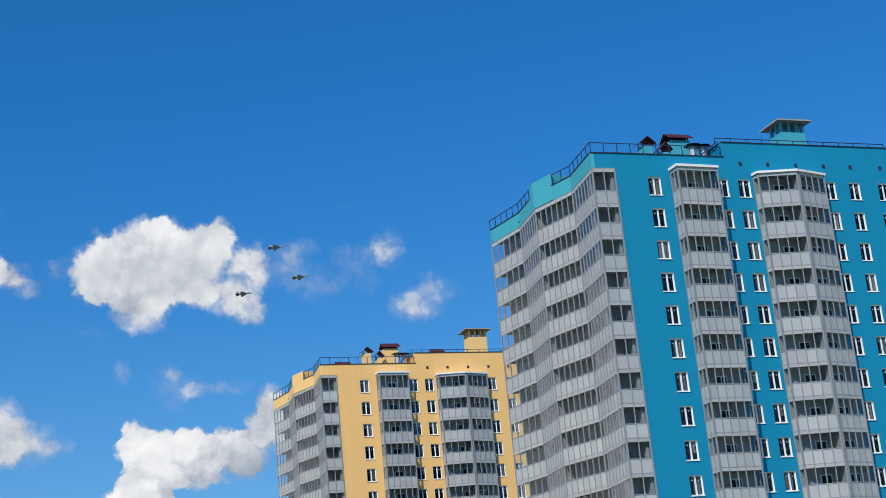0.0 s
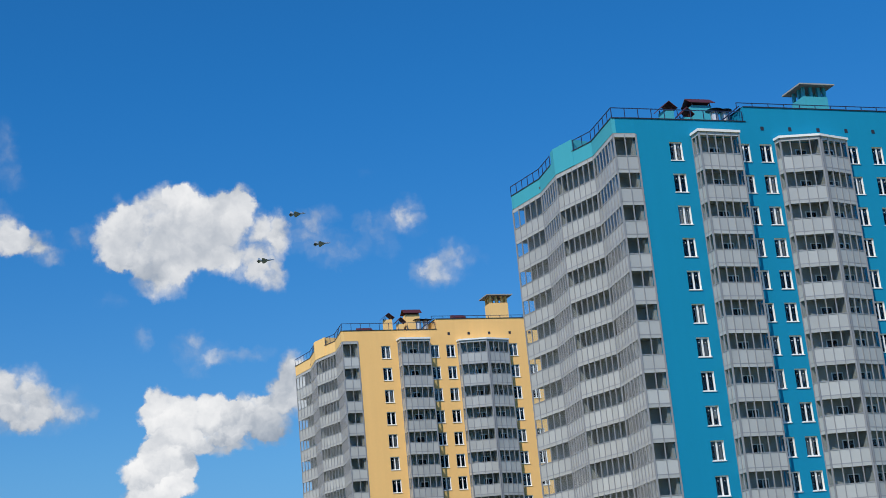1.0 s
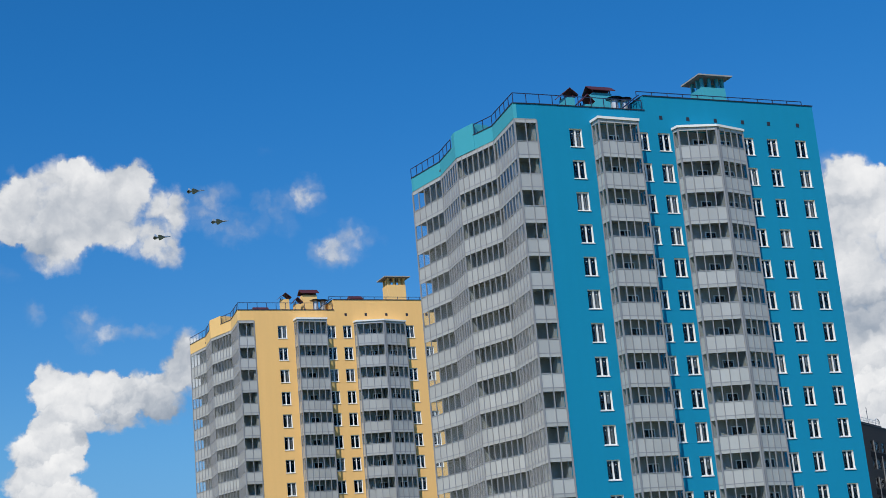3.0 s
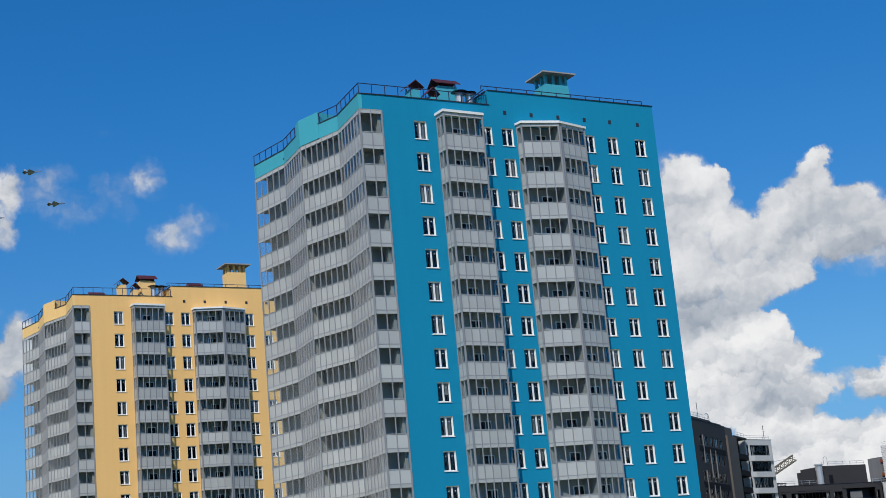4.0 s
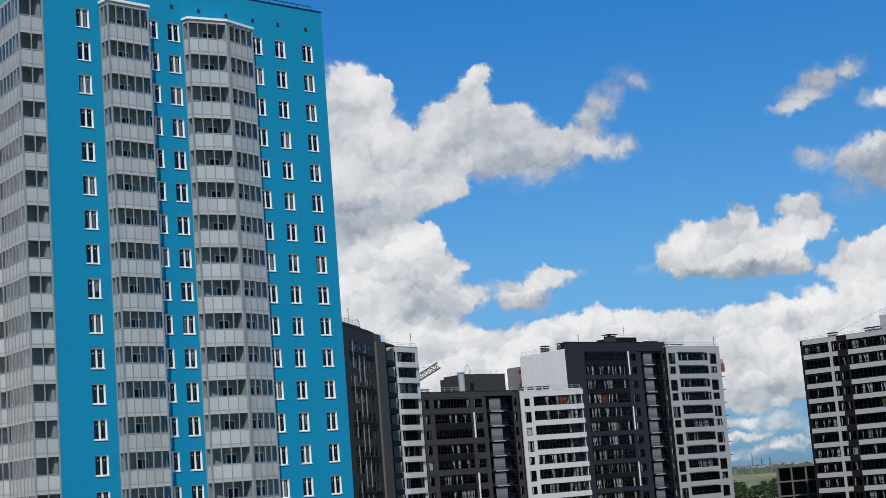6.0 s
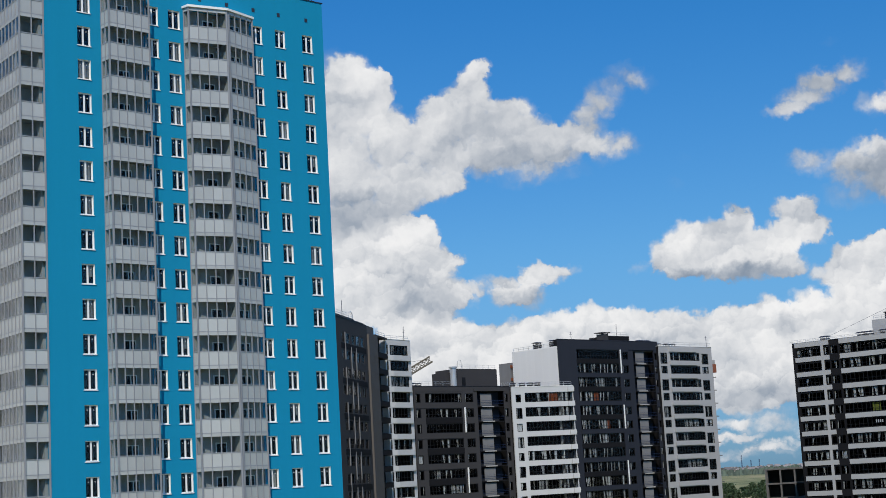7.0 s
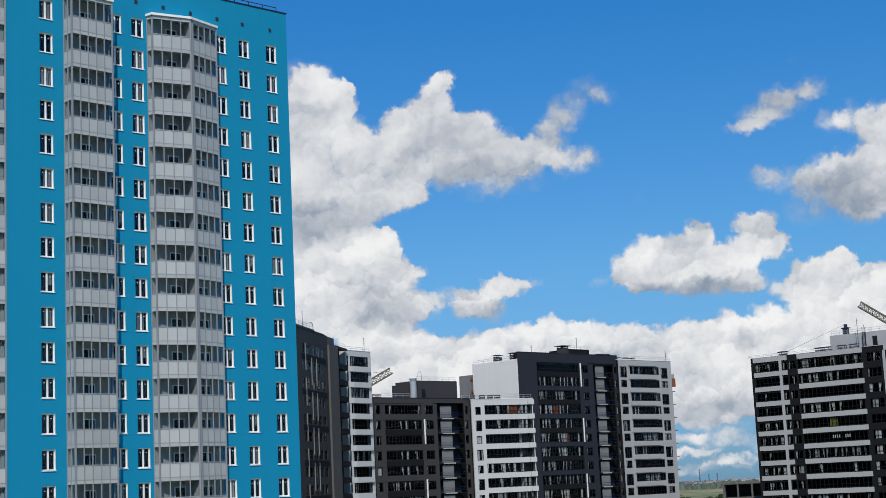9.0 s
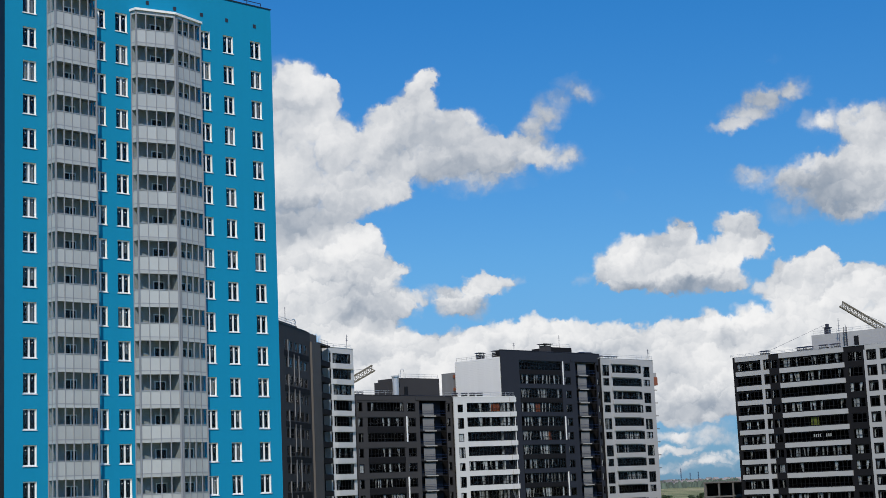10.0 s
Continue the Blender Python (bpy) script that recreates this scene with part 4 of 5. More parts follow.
    frame_me = mesh_of(bm, "window", DARK_FRAME)
    bm = bmesh.new()
    box(bm, t, 0.11, t, w - t, 0.12, h - t)
    pane_me = mesh_of(bm, "pane", WINDOW_GLASS)
    cloths = [drapes(w, h, s, 31 + 3 * i + int(10 * w)) for i, s in enumerate((0.16, 0.25, 0.36, 0.2, 0.3))]
    made[key] = (frame_me, pane_me, cloths)
    return made[key]


def facade(root, x0, x1, z1, y, holes, material, rnd, reveal=None, z0=-1.0, curtains=0.75):
    bm = bmesh.new()
    grid_wall(bm, x0, x1, z0, z1, holes, 0.28, y)
    w = part("wall", bm, (material, reveal or material), root)
    # sheet close behind the windows, its black standing for room shade
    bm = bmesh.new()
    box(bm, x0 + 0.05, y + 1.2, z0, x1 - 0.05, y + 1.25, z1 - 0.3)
    part("room_wall", bm, ROOM_DARK, root, "near-black backing painted as the darkness of the rooms")
    for a, b, c, d in holes:
        if d < 0.5 or c < z0:
            continue
        f, p, cloths = band_window(b - a, d - c)
        win = place("window", f, root, (a, y, c))
        place("pane", p, win)
        if rnd.random() < curtains:
            place("curtain", rnd.choice(cloths), win, (0, 0.19, 0))
    return w


def shell(root, x0, x1, y0, y1, z1, material, z0=-1.0, roof=ROOFING):
    """The side and back walls and the roof behind a front that runs from x0 to x1 at y0."""
    bm = bmesh.new()
    obox(bm, (x1, y0 + 0.28), (x1, y1), 0, 0.3, z0, z1)
    obox(bm, (x1 - 0.3, y1), (x0 + 0.3, y1), 0, 0.3, z0, z1 - 0.01)
    obox(bm, (x0, y1), (x0, y0 + 0.28), 0, 0.3, z0, z1)
    part("side_wall", bm, material, root)
    bm = bmesh.new()
    box(bm, x0 + 0.3, y0 + 0.28, z1 - 0.7, x1 - 0.3, y1 - 0.3, z1 - 0.5)
    part("roof", bm, roof, root)


def coping(root, x0, x1, y0, y1, z, material):
    bm = bmesh.new()
    box(bm, x0 - 0.06, y0 - 0.06, z + 0.001, x1 + 0.06, y0 + 0.34, z + 0.09)
    box(bm, x0 - 0.06, y0 + 0.34, z + 0.001, x0 + 0.34, y1, z + 0.09)
    box(bm, x1 - 0.34, y0 + 0.34, z + 0.001, x1 + 0.06, y1, z + 0.09)
    part("coping", bm, material, root)


def roof_rail(root, x0, x1, y, z, h=0.75):
    bm = bmesh.new()
    for k in (0.5, 1.0):
        beam(bm, (x0, y, z + h * k), (x1, y, z + h * k), 0.022)
    n = max(2, int((x1 - x0) / 1.6))
    for i in range(n + 1):
        beam(bm, (x0 + (x1 - x0) * i / n, y, z), (x0 + (x1 - x0) * i / n, y, z + h), 0.02)
    part("railing", bm, GALV, root, "thin steel roof railing")


def cowl(root, x, y, z, r=0.55, h=0.9):
    """A square brick flue with a sheet cap on four feet."""
    bm = bmesh.new()
    box(bm, x - r, y - r * 0.7, z, x + r, y + r * 0.7, z + h)
    c = part("vent_shaft", bm, GREY_BRICK, root)
    bm = bmesh.new()
    for sx in (-1, 1):
        for sy in (-1, 1):
            box(bm, x + sx * r * 0.8 - 0.03, y + sy * r * 0.5 - 0.03, z + h, x + sx * r * 0.8 + 0.03, y + sy * r * 0.5 + 0.03, z + h + 0.25)
    prism(bm, [(x - r * 1.35, y - r), (x + r * 1.35, y - r), (x + r * 1.35, y + r), (x - r * 1.35, y + r)], z + h + 0.25, z + h + 0.45, 0,
          [(x - r * 0.9, y - r * 0.5), (x + r * 0.9, y - r * 0.5), (x + r * 0.9, y + r * 0.5), (x - r * 0.9, y + r * 0.5)])
    part("cap", bm, CAP_DARK, c, "dark sheet rain cap")


def mast(root, x, y, z, h):
    bm = bmesh.new()
    beam(bm, (x, y, z), (x, y, z + h), 0.03)
    for k in (0.6, 0.75, 0.9):
        beam(bm, (x - 0.35, y, z + h * k), (x + 0.35, y, z + h * k), 0.015)
    part("antenna", bm, RAIL, root, "thin roof antenna")


def stair_recess(root, x0, x1, y, z_first, n, rnd):
    """Open landings in a recess of the front: slab, pale panel, two dark doors and a rail for each storey."""
    bm = bmesh.new()
    box(bm, x0, y + 1.6, -1, x1, y + 1.7, z_first + 2.1)
    part("recess_wall", bm, NAVY_BRICK, root)
    w = x1 - x0
    slab, pale, door, rail = bmesh.new(), bmesh.new(), bmesh.new(), bmesh.new()
    box(slab, 0.02, 0.05, -0.95, w - 0.02, 1.58, -0.78)
    box(pale, w * 0.17, 0.35, -0.77, w * 0.58, 0.45, 1.6)
    box(door, w * 0.02, 1.5, -0.77, w * 0.17, 1.59, 1.3)
    wide = bmesh.new()
    box(wide, w * 0.58, 1.5, -0.77, w * 0.76, 1.59, 1.3)
    wide = mesh_of(wide, "door", DARK_FRAME)
    for k in range(3):
        beam(rail, (0.05, 0.12, -0.3 + 0.3 * k), (w - 0.05, 0.12, -0.3 + 0.3 * k), 0.02)
    slab, pale, door, rail = mesh_of(slab, "landing", DARK_BRICK), mesh_of(pale, "panel", LANDING), mesh_of(door, "door", DARK_FRAME), mesh_of(rail, "railing", RAIL)
    strip = bmesh.new()
    box(strip, w * 0.18, 0.0, -0.94, w * 0.62, 0.048, -0.72)
    strip = mesh_of(strip, "edge_strip", CONCRETE)
    for k in range(n):
        o = place("landing", slab, root, (x0, y, z_first - STOREY * k))
        place("edge_strip", strip, o)
        place("panel", pale, o)
        place("door", door, o)
        place("door", wide, o)
        place("railing", rail, o)


def strips(root, x, y, z_top, n, period, height, wide=1.0, material=WHITE_CAP):
    bm = bmesh.new()
    box(bm, -0.13 * wide, -0.12, -height, 0.13 * wide, -0.003, 0)
    me = mesh_of(bm, "fin", material)
    for k in range(n):
        if z_top - period * k - height > 0:
            tagged(place("fin", me, root, (x, y, z_top - period * k)), "white vertical fin")


def bands(root, x0, x1, y, zs, h, material, proud=0.06):
    for z in zs:
        if z > 0:
            bm = bmesh.new()
            box(bm, x0, y - proud, z, x1, y - 0.003, z + h)
            part("band", bm, material, root)


def coloured_cloth(root, x0, x1, y, z0, z1, material, label):
    """One coloured curtain behind a row of lights."""
    bm = bmesh.new()
    n = max(3, int((x1 - x0) / 0.12))
    for k in range(n):
        xa, xb = x0 + (x1 - x0) * k / n, x0 + (x1 - x0) * (k + 1) / n
        bm.faces.new([bm.verts.new(c) for c in ((xa, y + 0.05 * (k % 2), z0), (xb, y + 0.05 * ((k + 1) % 2), z0), (xb, y + 0.05 * ((k + 1) % 2), z1), (xa, y + 0.05 * (k % 2), z1))])
    part("curtain", bm, material, root, label)


def dark_low():
    rnd = random.Random(21)
    root = thing("apartment_block", ESTATE, "charcoal brick apartment block with open stair landings", "apartment building", "estate blocks")
    z0, n, y = 24.35, 9, 0.0
    holes = []
    for k in range(n):
        z = z0 - STOREY * k
        holes += [(-0.8, 0.35, z, z + 1.65), (1.5, 10.5, z, z + 1.7), (11.4, 13.5, z, z + 1.65), (21.75, 22.6, z, z + 1.6)]
    holes.append((14.5, 21.5, -0.9, 26.4))
    wall_holes = holes
    bm = bmesh.new()
    grid_wall(bm, -1.15, 23.2, -1.0, 27.35, wall_holes, 0.28, y)
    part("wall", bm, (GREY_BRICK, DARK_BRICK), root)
    # near-black sheet painted as the unlit depth of the flats
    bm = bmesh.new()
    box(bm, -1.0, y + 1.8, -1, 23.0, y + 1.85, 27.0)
    part("room_wall", bm, ROOM_DARK, root, "near-black backing painted as the darkness of the rooms")
    for a, b, c, d in holes[:-1]:
        f, p, cloths = band_window(b - a, d - c)
        win = place("window", f, root, (a, y, c))
        place("pane", p, win)
        if rnd.random() < 0.85:
            place("curtain", rnd.choice(cloths), win, (0, 0.19, 0))
    stair_recess(root, 14.5, 21.5, y, z0, n, rnd)
    shell(root, -1.15, 23.2, y, 14.0, 27.35, DARK_BRICK)
    bands(root, -1.1, 10.9, y, [26.35] + [23.35 - 2 * STOREY * k for k in range(4)], 0.75, GREY_BRICK)
    bands(root, 1.4, 10.6, y, [z0 - STOREY * k - 1.08 for k in (1, 3, 5, 7)], 1.06, DARK_BRICK, 0.03)
    bands(root, 13.6, 14.4, y, [-0.9], 27.2, GREY_BRICK, 0.1)
    bands(root, 10.65, 11.3, y, [-0.9], 27.2, GREY_BRICK, 0.08)
    bands(root, 13.6, 21.6, y, [26.45], 0.5, GREY_BRICK, 0.12)
    strips(root, 11.1, y - 0.08, 23.45, 3, 4 * STOREY, 4.7)
    coping(root, -1.15, 23.2, y, 14.0, 27.35, CAP_DARK)
    roof_rail(root, -0.8, 8.0, 0.2, 27.45)
    bm = bmesh.new()
    box(bm, 12.3, 3.0, 26.8, 22.9, 9.0, 30.95)
    ph = part("penthouse", bm, GREY_BRICK, root)
    bm = bmesh.new()
    box(bm, 13.6, 2.93, 26.9, 14.5, 2.995, 29.3)
    part("door", bm, DARK_FRAME, ph)
    bm = bmesh.new()
    box(bm, 9.6, 3.2, 26.8, 12.3, 7.0, 30.2)
    part("lift_house", bm, GREY_BRICK, root)
    bm = bmesh.new()
    tube(bm, 10.9, 2.4, 26.9, 31.0, 0.62, 0.62, 14)
    tube(bm, 10.9, 2.4, 31.0, 31.25, 0.8, 0.8, 14)
    part("vent_pipe", bm, GALV, root, "pale galvanised vent pipe")
    roof_rail(root, 12.5, 22.7, 3.2, 30.95)
    bm = bmesh.new()
    for x in (12.6, 13.5):
        beam(bm, (x, 2.8, 30.8), (x, 2.8, 32.2), 0.03)
    for k in range(7):
        a, b = math.pi * k / 7, math.pi * (k + 1) / 7
        beam(bm, (13.05 - 0.45 * math.cos(a), 2.8, 32.2 + 0.4 * math.sin(a)), (13.05 - 0.45 * math.cos(b), 2.8, 32.2 + 0.4 * math.sin(b)), 0.03)
    part("ladder_hoop", bm, GALV, root, "steel ladder hoop")
    for x in (0.2, 1.4):
        cowl(root, x, 1.6, 26.9, 0.4, 0.75)


def white_curved():
    """The lower white block with long window rows, turned a little against its neighbours."""
    rnd = random.Random(22)
    root = thing("apartment_block", pose(0.85, 293.82, 0, 0, 0, 28.2), "white brick apartment block with long dark window rows", "apartment building", "estate blocks")
    z0, n, xb, top = 24.15, 9, 13.6, 27.1
    holes = []
    for k in range(n):
        z = z0 - STOREY * k
        tall = k % 2 == 1
        holes += [(0.72 - (0.05 if tall else 0), 1.9 + (0.12 if tall else 0), z - (0.35 if tall else 0), z + (1.7 if tall else 1.5)), (2.75, 13.4, z, z + 1.8)]
    facade(root, -0.12, xb, top, 0.0, holes, WHITE_BRICK, rnd)
    bm = bmesh.new()
    box(bm, 0.0, 0.281, 26.2, xb - 0.2, 0.6, 26.4)
    prism(bm, [(-0.1, 0.3), (xb - 0.1, 0.3), (8.5, 5.0), (1.5, 4.0)], 26.401, 26.6)
    part("roof", bm, ROOFING, root)
    bm = bmesh.new()
    obox(bm, (xb, 0.28), (xb, 2.2), 0, 0.2, -1, top)
    part("side_wall", bm, WHITE_BRICK, root)
    for k in range(n + 1):
        z = z0 - STOREY * (k - 1)
        bm = bmesh.new()
        box(bm, 12.3, -0.3, z - 0.98, xb + 0.1, -0.003, z - 0.02)
        part("balcony_band", bm, WHITE_BRICK, root)
    bm = bmesh.new()
    box(bm, -0.2, -0.06, top + 0.001, xb + 0.06, 0.34, top + 0.09)
    part("coping", bm, WHITE_CAP, root)
    coloured_cloth(root, 8.2, 10.2, 0.26, z0 + 0.15, z0 + 1.65, ORANGE_CLOTH, "orange brown curtain")
    roof_rail(root, -2.0, xb - 0.2, 0.25, top + 0.09)
    for x in (1.2, 3.4, 5.2, 6.8):
        cowl(root, x, 2.0, 26.5, 0.5, 1.1)


def dark_tall():
    rnd = random.Random(23)
    root = thing("apartment_block", ESTATE, "tall charcoal brick apartment block with a pale end wall", "apartment building", "estate blocks")
    z0, n, y = 32.5, 12, -3.7
    xa, xb = 33.55, 63.4
    holes = []
    for k in range(n):
        z = z0 - STOREY * k
        holes += [(38.7, 51.2, z, z + 1.95), (52.3, 54.0, z, z + 1.6), (62.3, 63.1, z, z + 1.5)]
    wall_holes = holes + [(55.6, 62.0, -0.9, 34.4)]
    bm = bmesh.new()
    grid_wall(bm, xa, xb, -1.0, 36.3, wall_holes, 0.28, y)
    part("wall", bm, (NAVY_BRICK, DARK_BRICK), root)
    # one dark sheet carries the shade of all rooms in its colour
    bm = bmesh.new()
    box(bm, xa + 0.4, y + 1.8, -1, xb - 0.2, y + 1.85, 35.8)
    part("room_wall", bm, ROOM_DARK, root, "near-black backing painted as the darkness of the rooms")
    for a, b, c, d in holes:
        f, p, cloths = band_window(b - a, d - c)
        win = place("window", f, root, (a, y, c))
        place("pane", p, win)
        if rnd.random() < 0.85:
            place("curtain", rnd.choice(cloths), win, (0, 0.19, 0))
    stair_recess(root, 55.6, 62.0, y, z0, n, rnd)
    bands(root, 38.6, 51.25, y, [z0 - STOREY * k - 0.84 for k in range(0, n, 2)], 0.83, DARK_BRICK, 0.03)
    bands(root, 38.6, 51.25, y, [z0 - STOREY * k - 0.84 for k in range(1, n, 2)], 0.5, NAVY_BRICK, 0.09)
    bands(root, 51.3, 52.1, y, [-0.9], 35.6, NAVY_BRICK, 0.05)
    bands(root, 54.2, 55.4, y, [-0.9], 35.6, NAVY_BRICK, 0.08)
    bands(root, 54.2, 62.2, y, [34.5], 0.5, NAVY_BRICK, 0.1)
    coloured_cloth(root, 45.4, 47.4, y + 0.26, z0 - 5 * STOREY + 0.1, z0 - 5 * STOREY + 1.8, ORANGE_CLOTH, "orange curtain")
    coloured_cloth(root, 43.2, 44.6, y + 0.26, z0 - 3 * STOREY + 0.1, z0 - 3 * STOREY + 1.8, ORANGE_CLOTH, "orange curtain")
    strips(root, 51.6, y - 0.05, 34.5, 3, 4 * STOREY, 4.8)
    bm = bmesh.new()
    obox(bm, (xa, 9.3), (xa, y + 0.28), 0, 0.3, -1, 35.0)
    end = part("end_wall", bm, PALE_WALL, root, "pale grey clad end wall")
    bm = bmesh.new()
    prism(bm, [(xa - 0.045, -3.4), (xa - 0.003, -3.4), (xa - 0.003, 9.25), (xa - 0.045, 9.25)], 0.0, 0.315, 0, [(xa - 0.02, -3.4), (xa - 0.003, -3.4), (xa - 0.003, 9.25), (xa - 0.02, 9.25)])
    board = mesh_of(bm, "board", PALE_WALL)
    for k in range(40):
        place("board", board, end, (0, 0, 34.65 - 0.34 * k))
    bm = bmesh.new()
    box(bm, xa + 0.3, y + 0.28, 34.2, xb, 9.0, 34.4)
    part("roof", bm, ROOFING, root)
    bm = bmesh.new()
    obox(bm, (xb, 9.3), (xa, 9.3), 0, 0.3, -1, 35.0)
    obox(bm, (xb, y + 0.28), (xb, 9.0), 0, 0.3, -1, 36.3)
    box(bm, xa, y + 0.28, 35.0, xa + 0.5, y + 1.2, 36.29)
    part("side_wall", bm, DARK_BRICK, root)
    bm = bmesh.new()
    box(bm, xa - 0.06, y - 0.06, 36.301, xb, y + 0.34, 36.39)
    part("coping", bm, CAP_DARK, root)
    roof_rail(root, xa + 0.2, xa + 0.3, 1.0, 35.0)
    for yy in (-1.0, 3.6):
        cowl(root, 35.2, yy, 34.4, 0.75, 1.6)
    bm = bmesh.new()
    for k in (0.5, 0.95):
        beam(bm, (xa + 0.15, -2.5, 35.0 + 0.7 * k), (xa + 0.15, 9.0, 35.0 + 0.7 * k), 0.022)
    for k in range(9):
        beam(bm, (xa + 0.15, -2.5 + 1.43 * k, 35.0), (xa + 0.15, -2.5 + 1.43 * k, 35.68), 0.02)
    part("railing", bm, GALV, root, "thin steel roof railing")
    bm = bmesh.new()
    box(bm, 55.9, 3.0, 34.4, 62.4, 8.5, 38.2)
    ph = part("penthouse", bm, DARK_BRICK, root)
    bm = bmesh.new()
    box(bm, 54.0, 3.0, 34.4, 55.9, 4.6, 38.5)
    box(bm, 53.6, 2.7, 38.75, 56.3, 4.9, 38.88)
    for x in (54.1, 55.8):
        for yy in (3.1, 4.5):
            box(bm, x - 0.06, yy - 0.06, 38.5, x + 0.06, yy + 0.06, 38.76)
    part("vent_shaft", bm, GREY_BRICK, root)
    roof_rail(root, 56.0, 62.0, 3.2, 38.2)
    bm = bmesh.new()
    box(bm, 37.1, 13.5, -1.0, 40.5, 17.0, 33.3)
    core = part("lift_core", bm, LANDING, root, "grey and rust lift core still under construction")
    for z in (29.6, 32.2):
        bm = bmesh.new()
        box(bm, 36.9, 13.3, z, 40.6, 13.49, z + 0.6)
        part("formwork", bm, ORANGE, core)
    mast(root, 59.0, 3.4, 38.2, 2.6)
    mast(root, 40.3, -1.0, 36.0, 2.2)
    for x in (59.5, 61.6):
        cowl(root, x, -2.2, 34.4, 0.7, 1.9)


def white_tall():
    rnd = random.Random(24)
    root = thing("apartment_block", ESTATE, "tall white brick apartment block with black framed windows", "apartment building", "estate blocks")
    z0, n, y = 32.4, 12, -4.5
    xa, xb = 63.0, 80.3
    holes = []
    for k in range(n):
        z = z0 - STOREY * k
        tall = k % 2 == 0
        g = 0.12 if tall else 0.0
        holes += [(63.3 - g, 65.3 + g, z - (0.7 if tall else -0.05), z + 1.6), (66.4, 76.1, z, z + 1.65), (76.8 - g, 78.9 + g, z - (0.75 if tall else -0.1), z + 1.5)]
    facade(root, xa, xb, 35.4, y, holes, GREY_WHITE_BRICK, rnd)
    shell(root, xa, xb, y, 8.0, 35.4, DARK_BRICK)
    bands(root, 66.0, 74.8, y, [z0 - STOREY * k - 0.98 for k in range(-1, n)], 0.85, GREY_WHITE_BRICK, 0.35)
    coping(root, xa, xb, y, 8.0, 35.4, WHITE_CAP)
    roof_rail(root, xa, xb, y + 0.25, 35.5)
    for x in (64.5, 66.8, 69.5, 71.5):
        cowl(root, x, -1.0, 34.8, 0.6, 1.1)
    mast(root, 79.4, y + 0.5, 35.4, 2.4)
    # brackets of the unfinished end, and a hoist cabin
    bm = bmesh.new()
    box(bm, -0.05, 0, -0.1, 1.9, 0.14, 0.08)
    box(bm, 0.9, 0.02, -1.1, 1.0, 0.12, -0.1)
    me = mesh_of(bm, "bracket", RAW_CONCRETE)
    for k in range(12):
        place("bracket", me, root, (xb + 0.07, y + 0.8, 29.0 - STOREY * k))
    bm = bmesh.new()
    box(bm, xb + 0.1, y + 0.5, 30.0, xb + 1.9, y + 2.2, 31.8)
    box(bm, xb + 0.25, y + 0.6, 31.8, xb + 1.7, y + 2.1, 32.7, 1)
    part("hoist_cabin", bm, (ORANGE, CONCRETE), root, "orange and grey hoist cabin")


def grey_wing():
    """The nearer block: a grey flank seen at a low angle and a white front."""
    rnd = random.Random(25)
    m = pose(-25.7, 239.8, 0, 0, 0, 80.3)
    root = thing("apartment_block", m, "brown-grey brick apartment block with a white end front", "apartment building", "estate blocks")
    z0, n = 32.7, 12
    holes = []
    for k in range(n):
        z = z0 - STOREY * k
        holes += [(0.1, 1.5, z, z + 1.65), (2.4, 4.7, z, z + 1.65), (6.0, 7.8, z, z + 1.65), (8.7, 10.7, z, z + 1.65), (11.6, 13.4, z, z + 1.65)]
    facade(root, -12.0, 15.6, 36.7, 0.0, holes, GREY_BRICK, rnd, curtains=0.5)
    for a, b in ((1.6, 2.3), (4.9, 5.9), (8.0, 8.6)):
        strips(root, (a + b) / 2 - 0.1, 0.0, 34.4 - (2.2 if a > 4 else 0), 6, 2 * STOREY + 0.001, 4.4, 1.1, LANDING)
    bands(root, -0.4, 14.5, 0.0, [z0 - STOREY * 2 * k - 1.0 for k in range(6)], 0.9, DARK_BRICK, 0.05)
    # stair tower in brightened brick, painted as if the sun reached it
    bm = bmesh.new()
    prism(bm, [(15.6, -0.35), (21.3, -0.35), (21.3, 6.0), (15.6, 6.0)], -1, 35.2)
    prism(bm, [(13.6, 0.6), (22.4, 0.6), (22.4, 6.0), (13.6, 6.0)], 35.2, 36.85)
    part("stair_tower", bm, TOWER_BRICK_LIT, root)
    # open balconies between tower and white front
    bm = bmesh.new()
    box(bm, 21.3, 1.5, -1, 29.4, 1.7, 35.3)
    part("recess_wall", bm, DARK_BRICK, root)
    bm = bmesh.new()
    box(bm, 21.32, 0.0, 0, 29.3, 1.49, 0.16)
    box(bm, 21.32, 0.0, 0.16, 29.3, 0.08, 0.95)
    me = mesh_of(bm, "balcony", DARK_BRICK)
    for k in range(n + 1):
        place("balcony", me, root, (0, 0, z0 - 0.95 - STOREY * k))
    bm = bmesh.new()
    box(bm, 21.3, 0.0, 35.3, 29.4, 6.0, 35.6)
    part("roof", bm, GREY_BRICK, root)
    bm = bmesh.new()
    box(bm, -11.7, 0.28, 36.0, 15.3, 12.0, 36.2)
    part("roof", bm, ROOFING, root)
    bm = bmesh.new()
    obox(bm, (-12.0, 12.0), (-12.0, 0.28), 0, 0.3, -1, 36.7)
    obox(bm, (29.4, 12.0), (-12.0, 12.0), 0, 0.3, -1, 35.3)
    part("side_wall", bm, GREY_BRICK, root)
    bm = bmesh.new()
    box(bm, -6.0, 1.5, 36.2, 13.1, 7.0, 37.6)
    part("penthouse", bm, GREY_BRICK, root)
    bm = bmesh.new()
    box(bm, -12.06, -0.06, 36.701, 13.5, 0.34, 36.79)
    part("coping", bm, CAP_DARK, root)
    roof_rail(root, -2.0, 12.5, 1.7, 37.6)
    bm = bmesh.new()
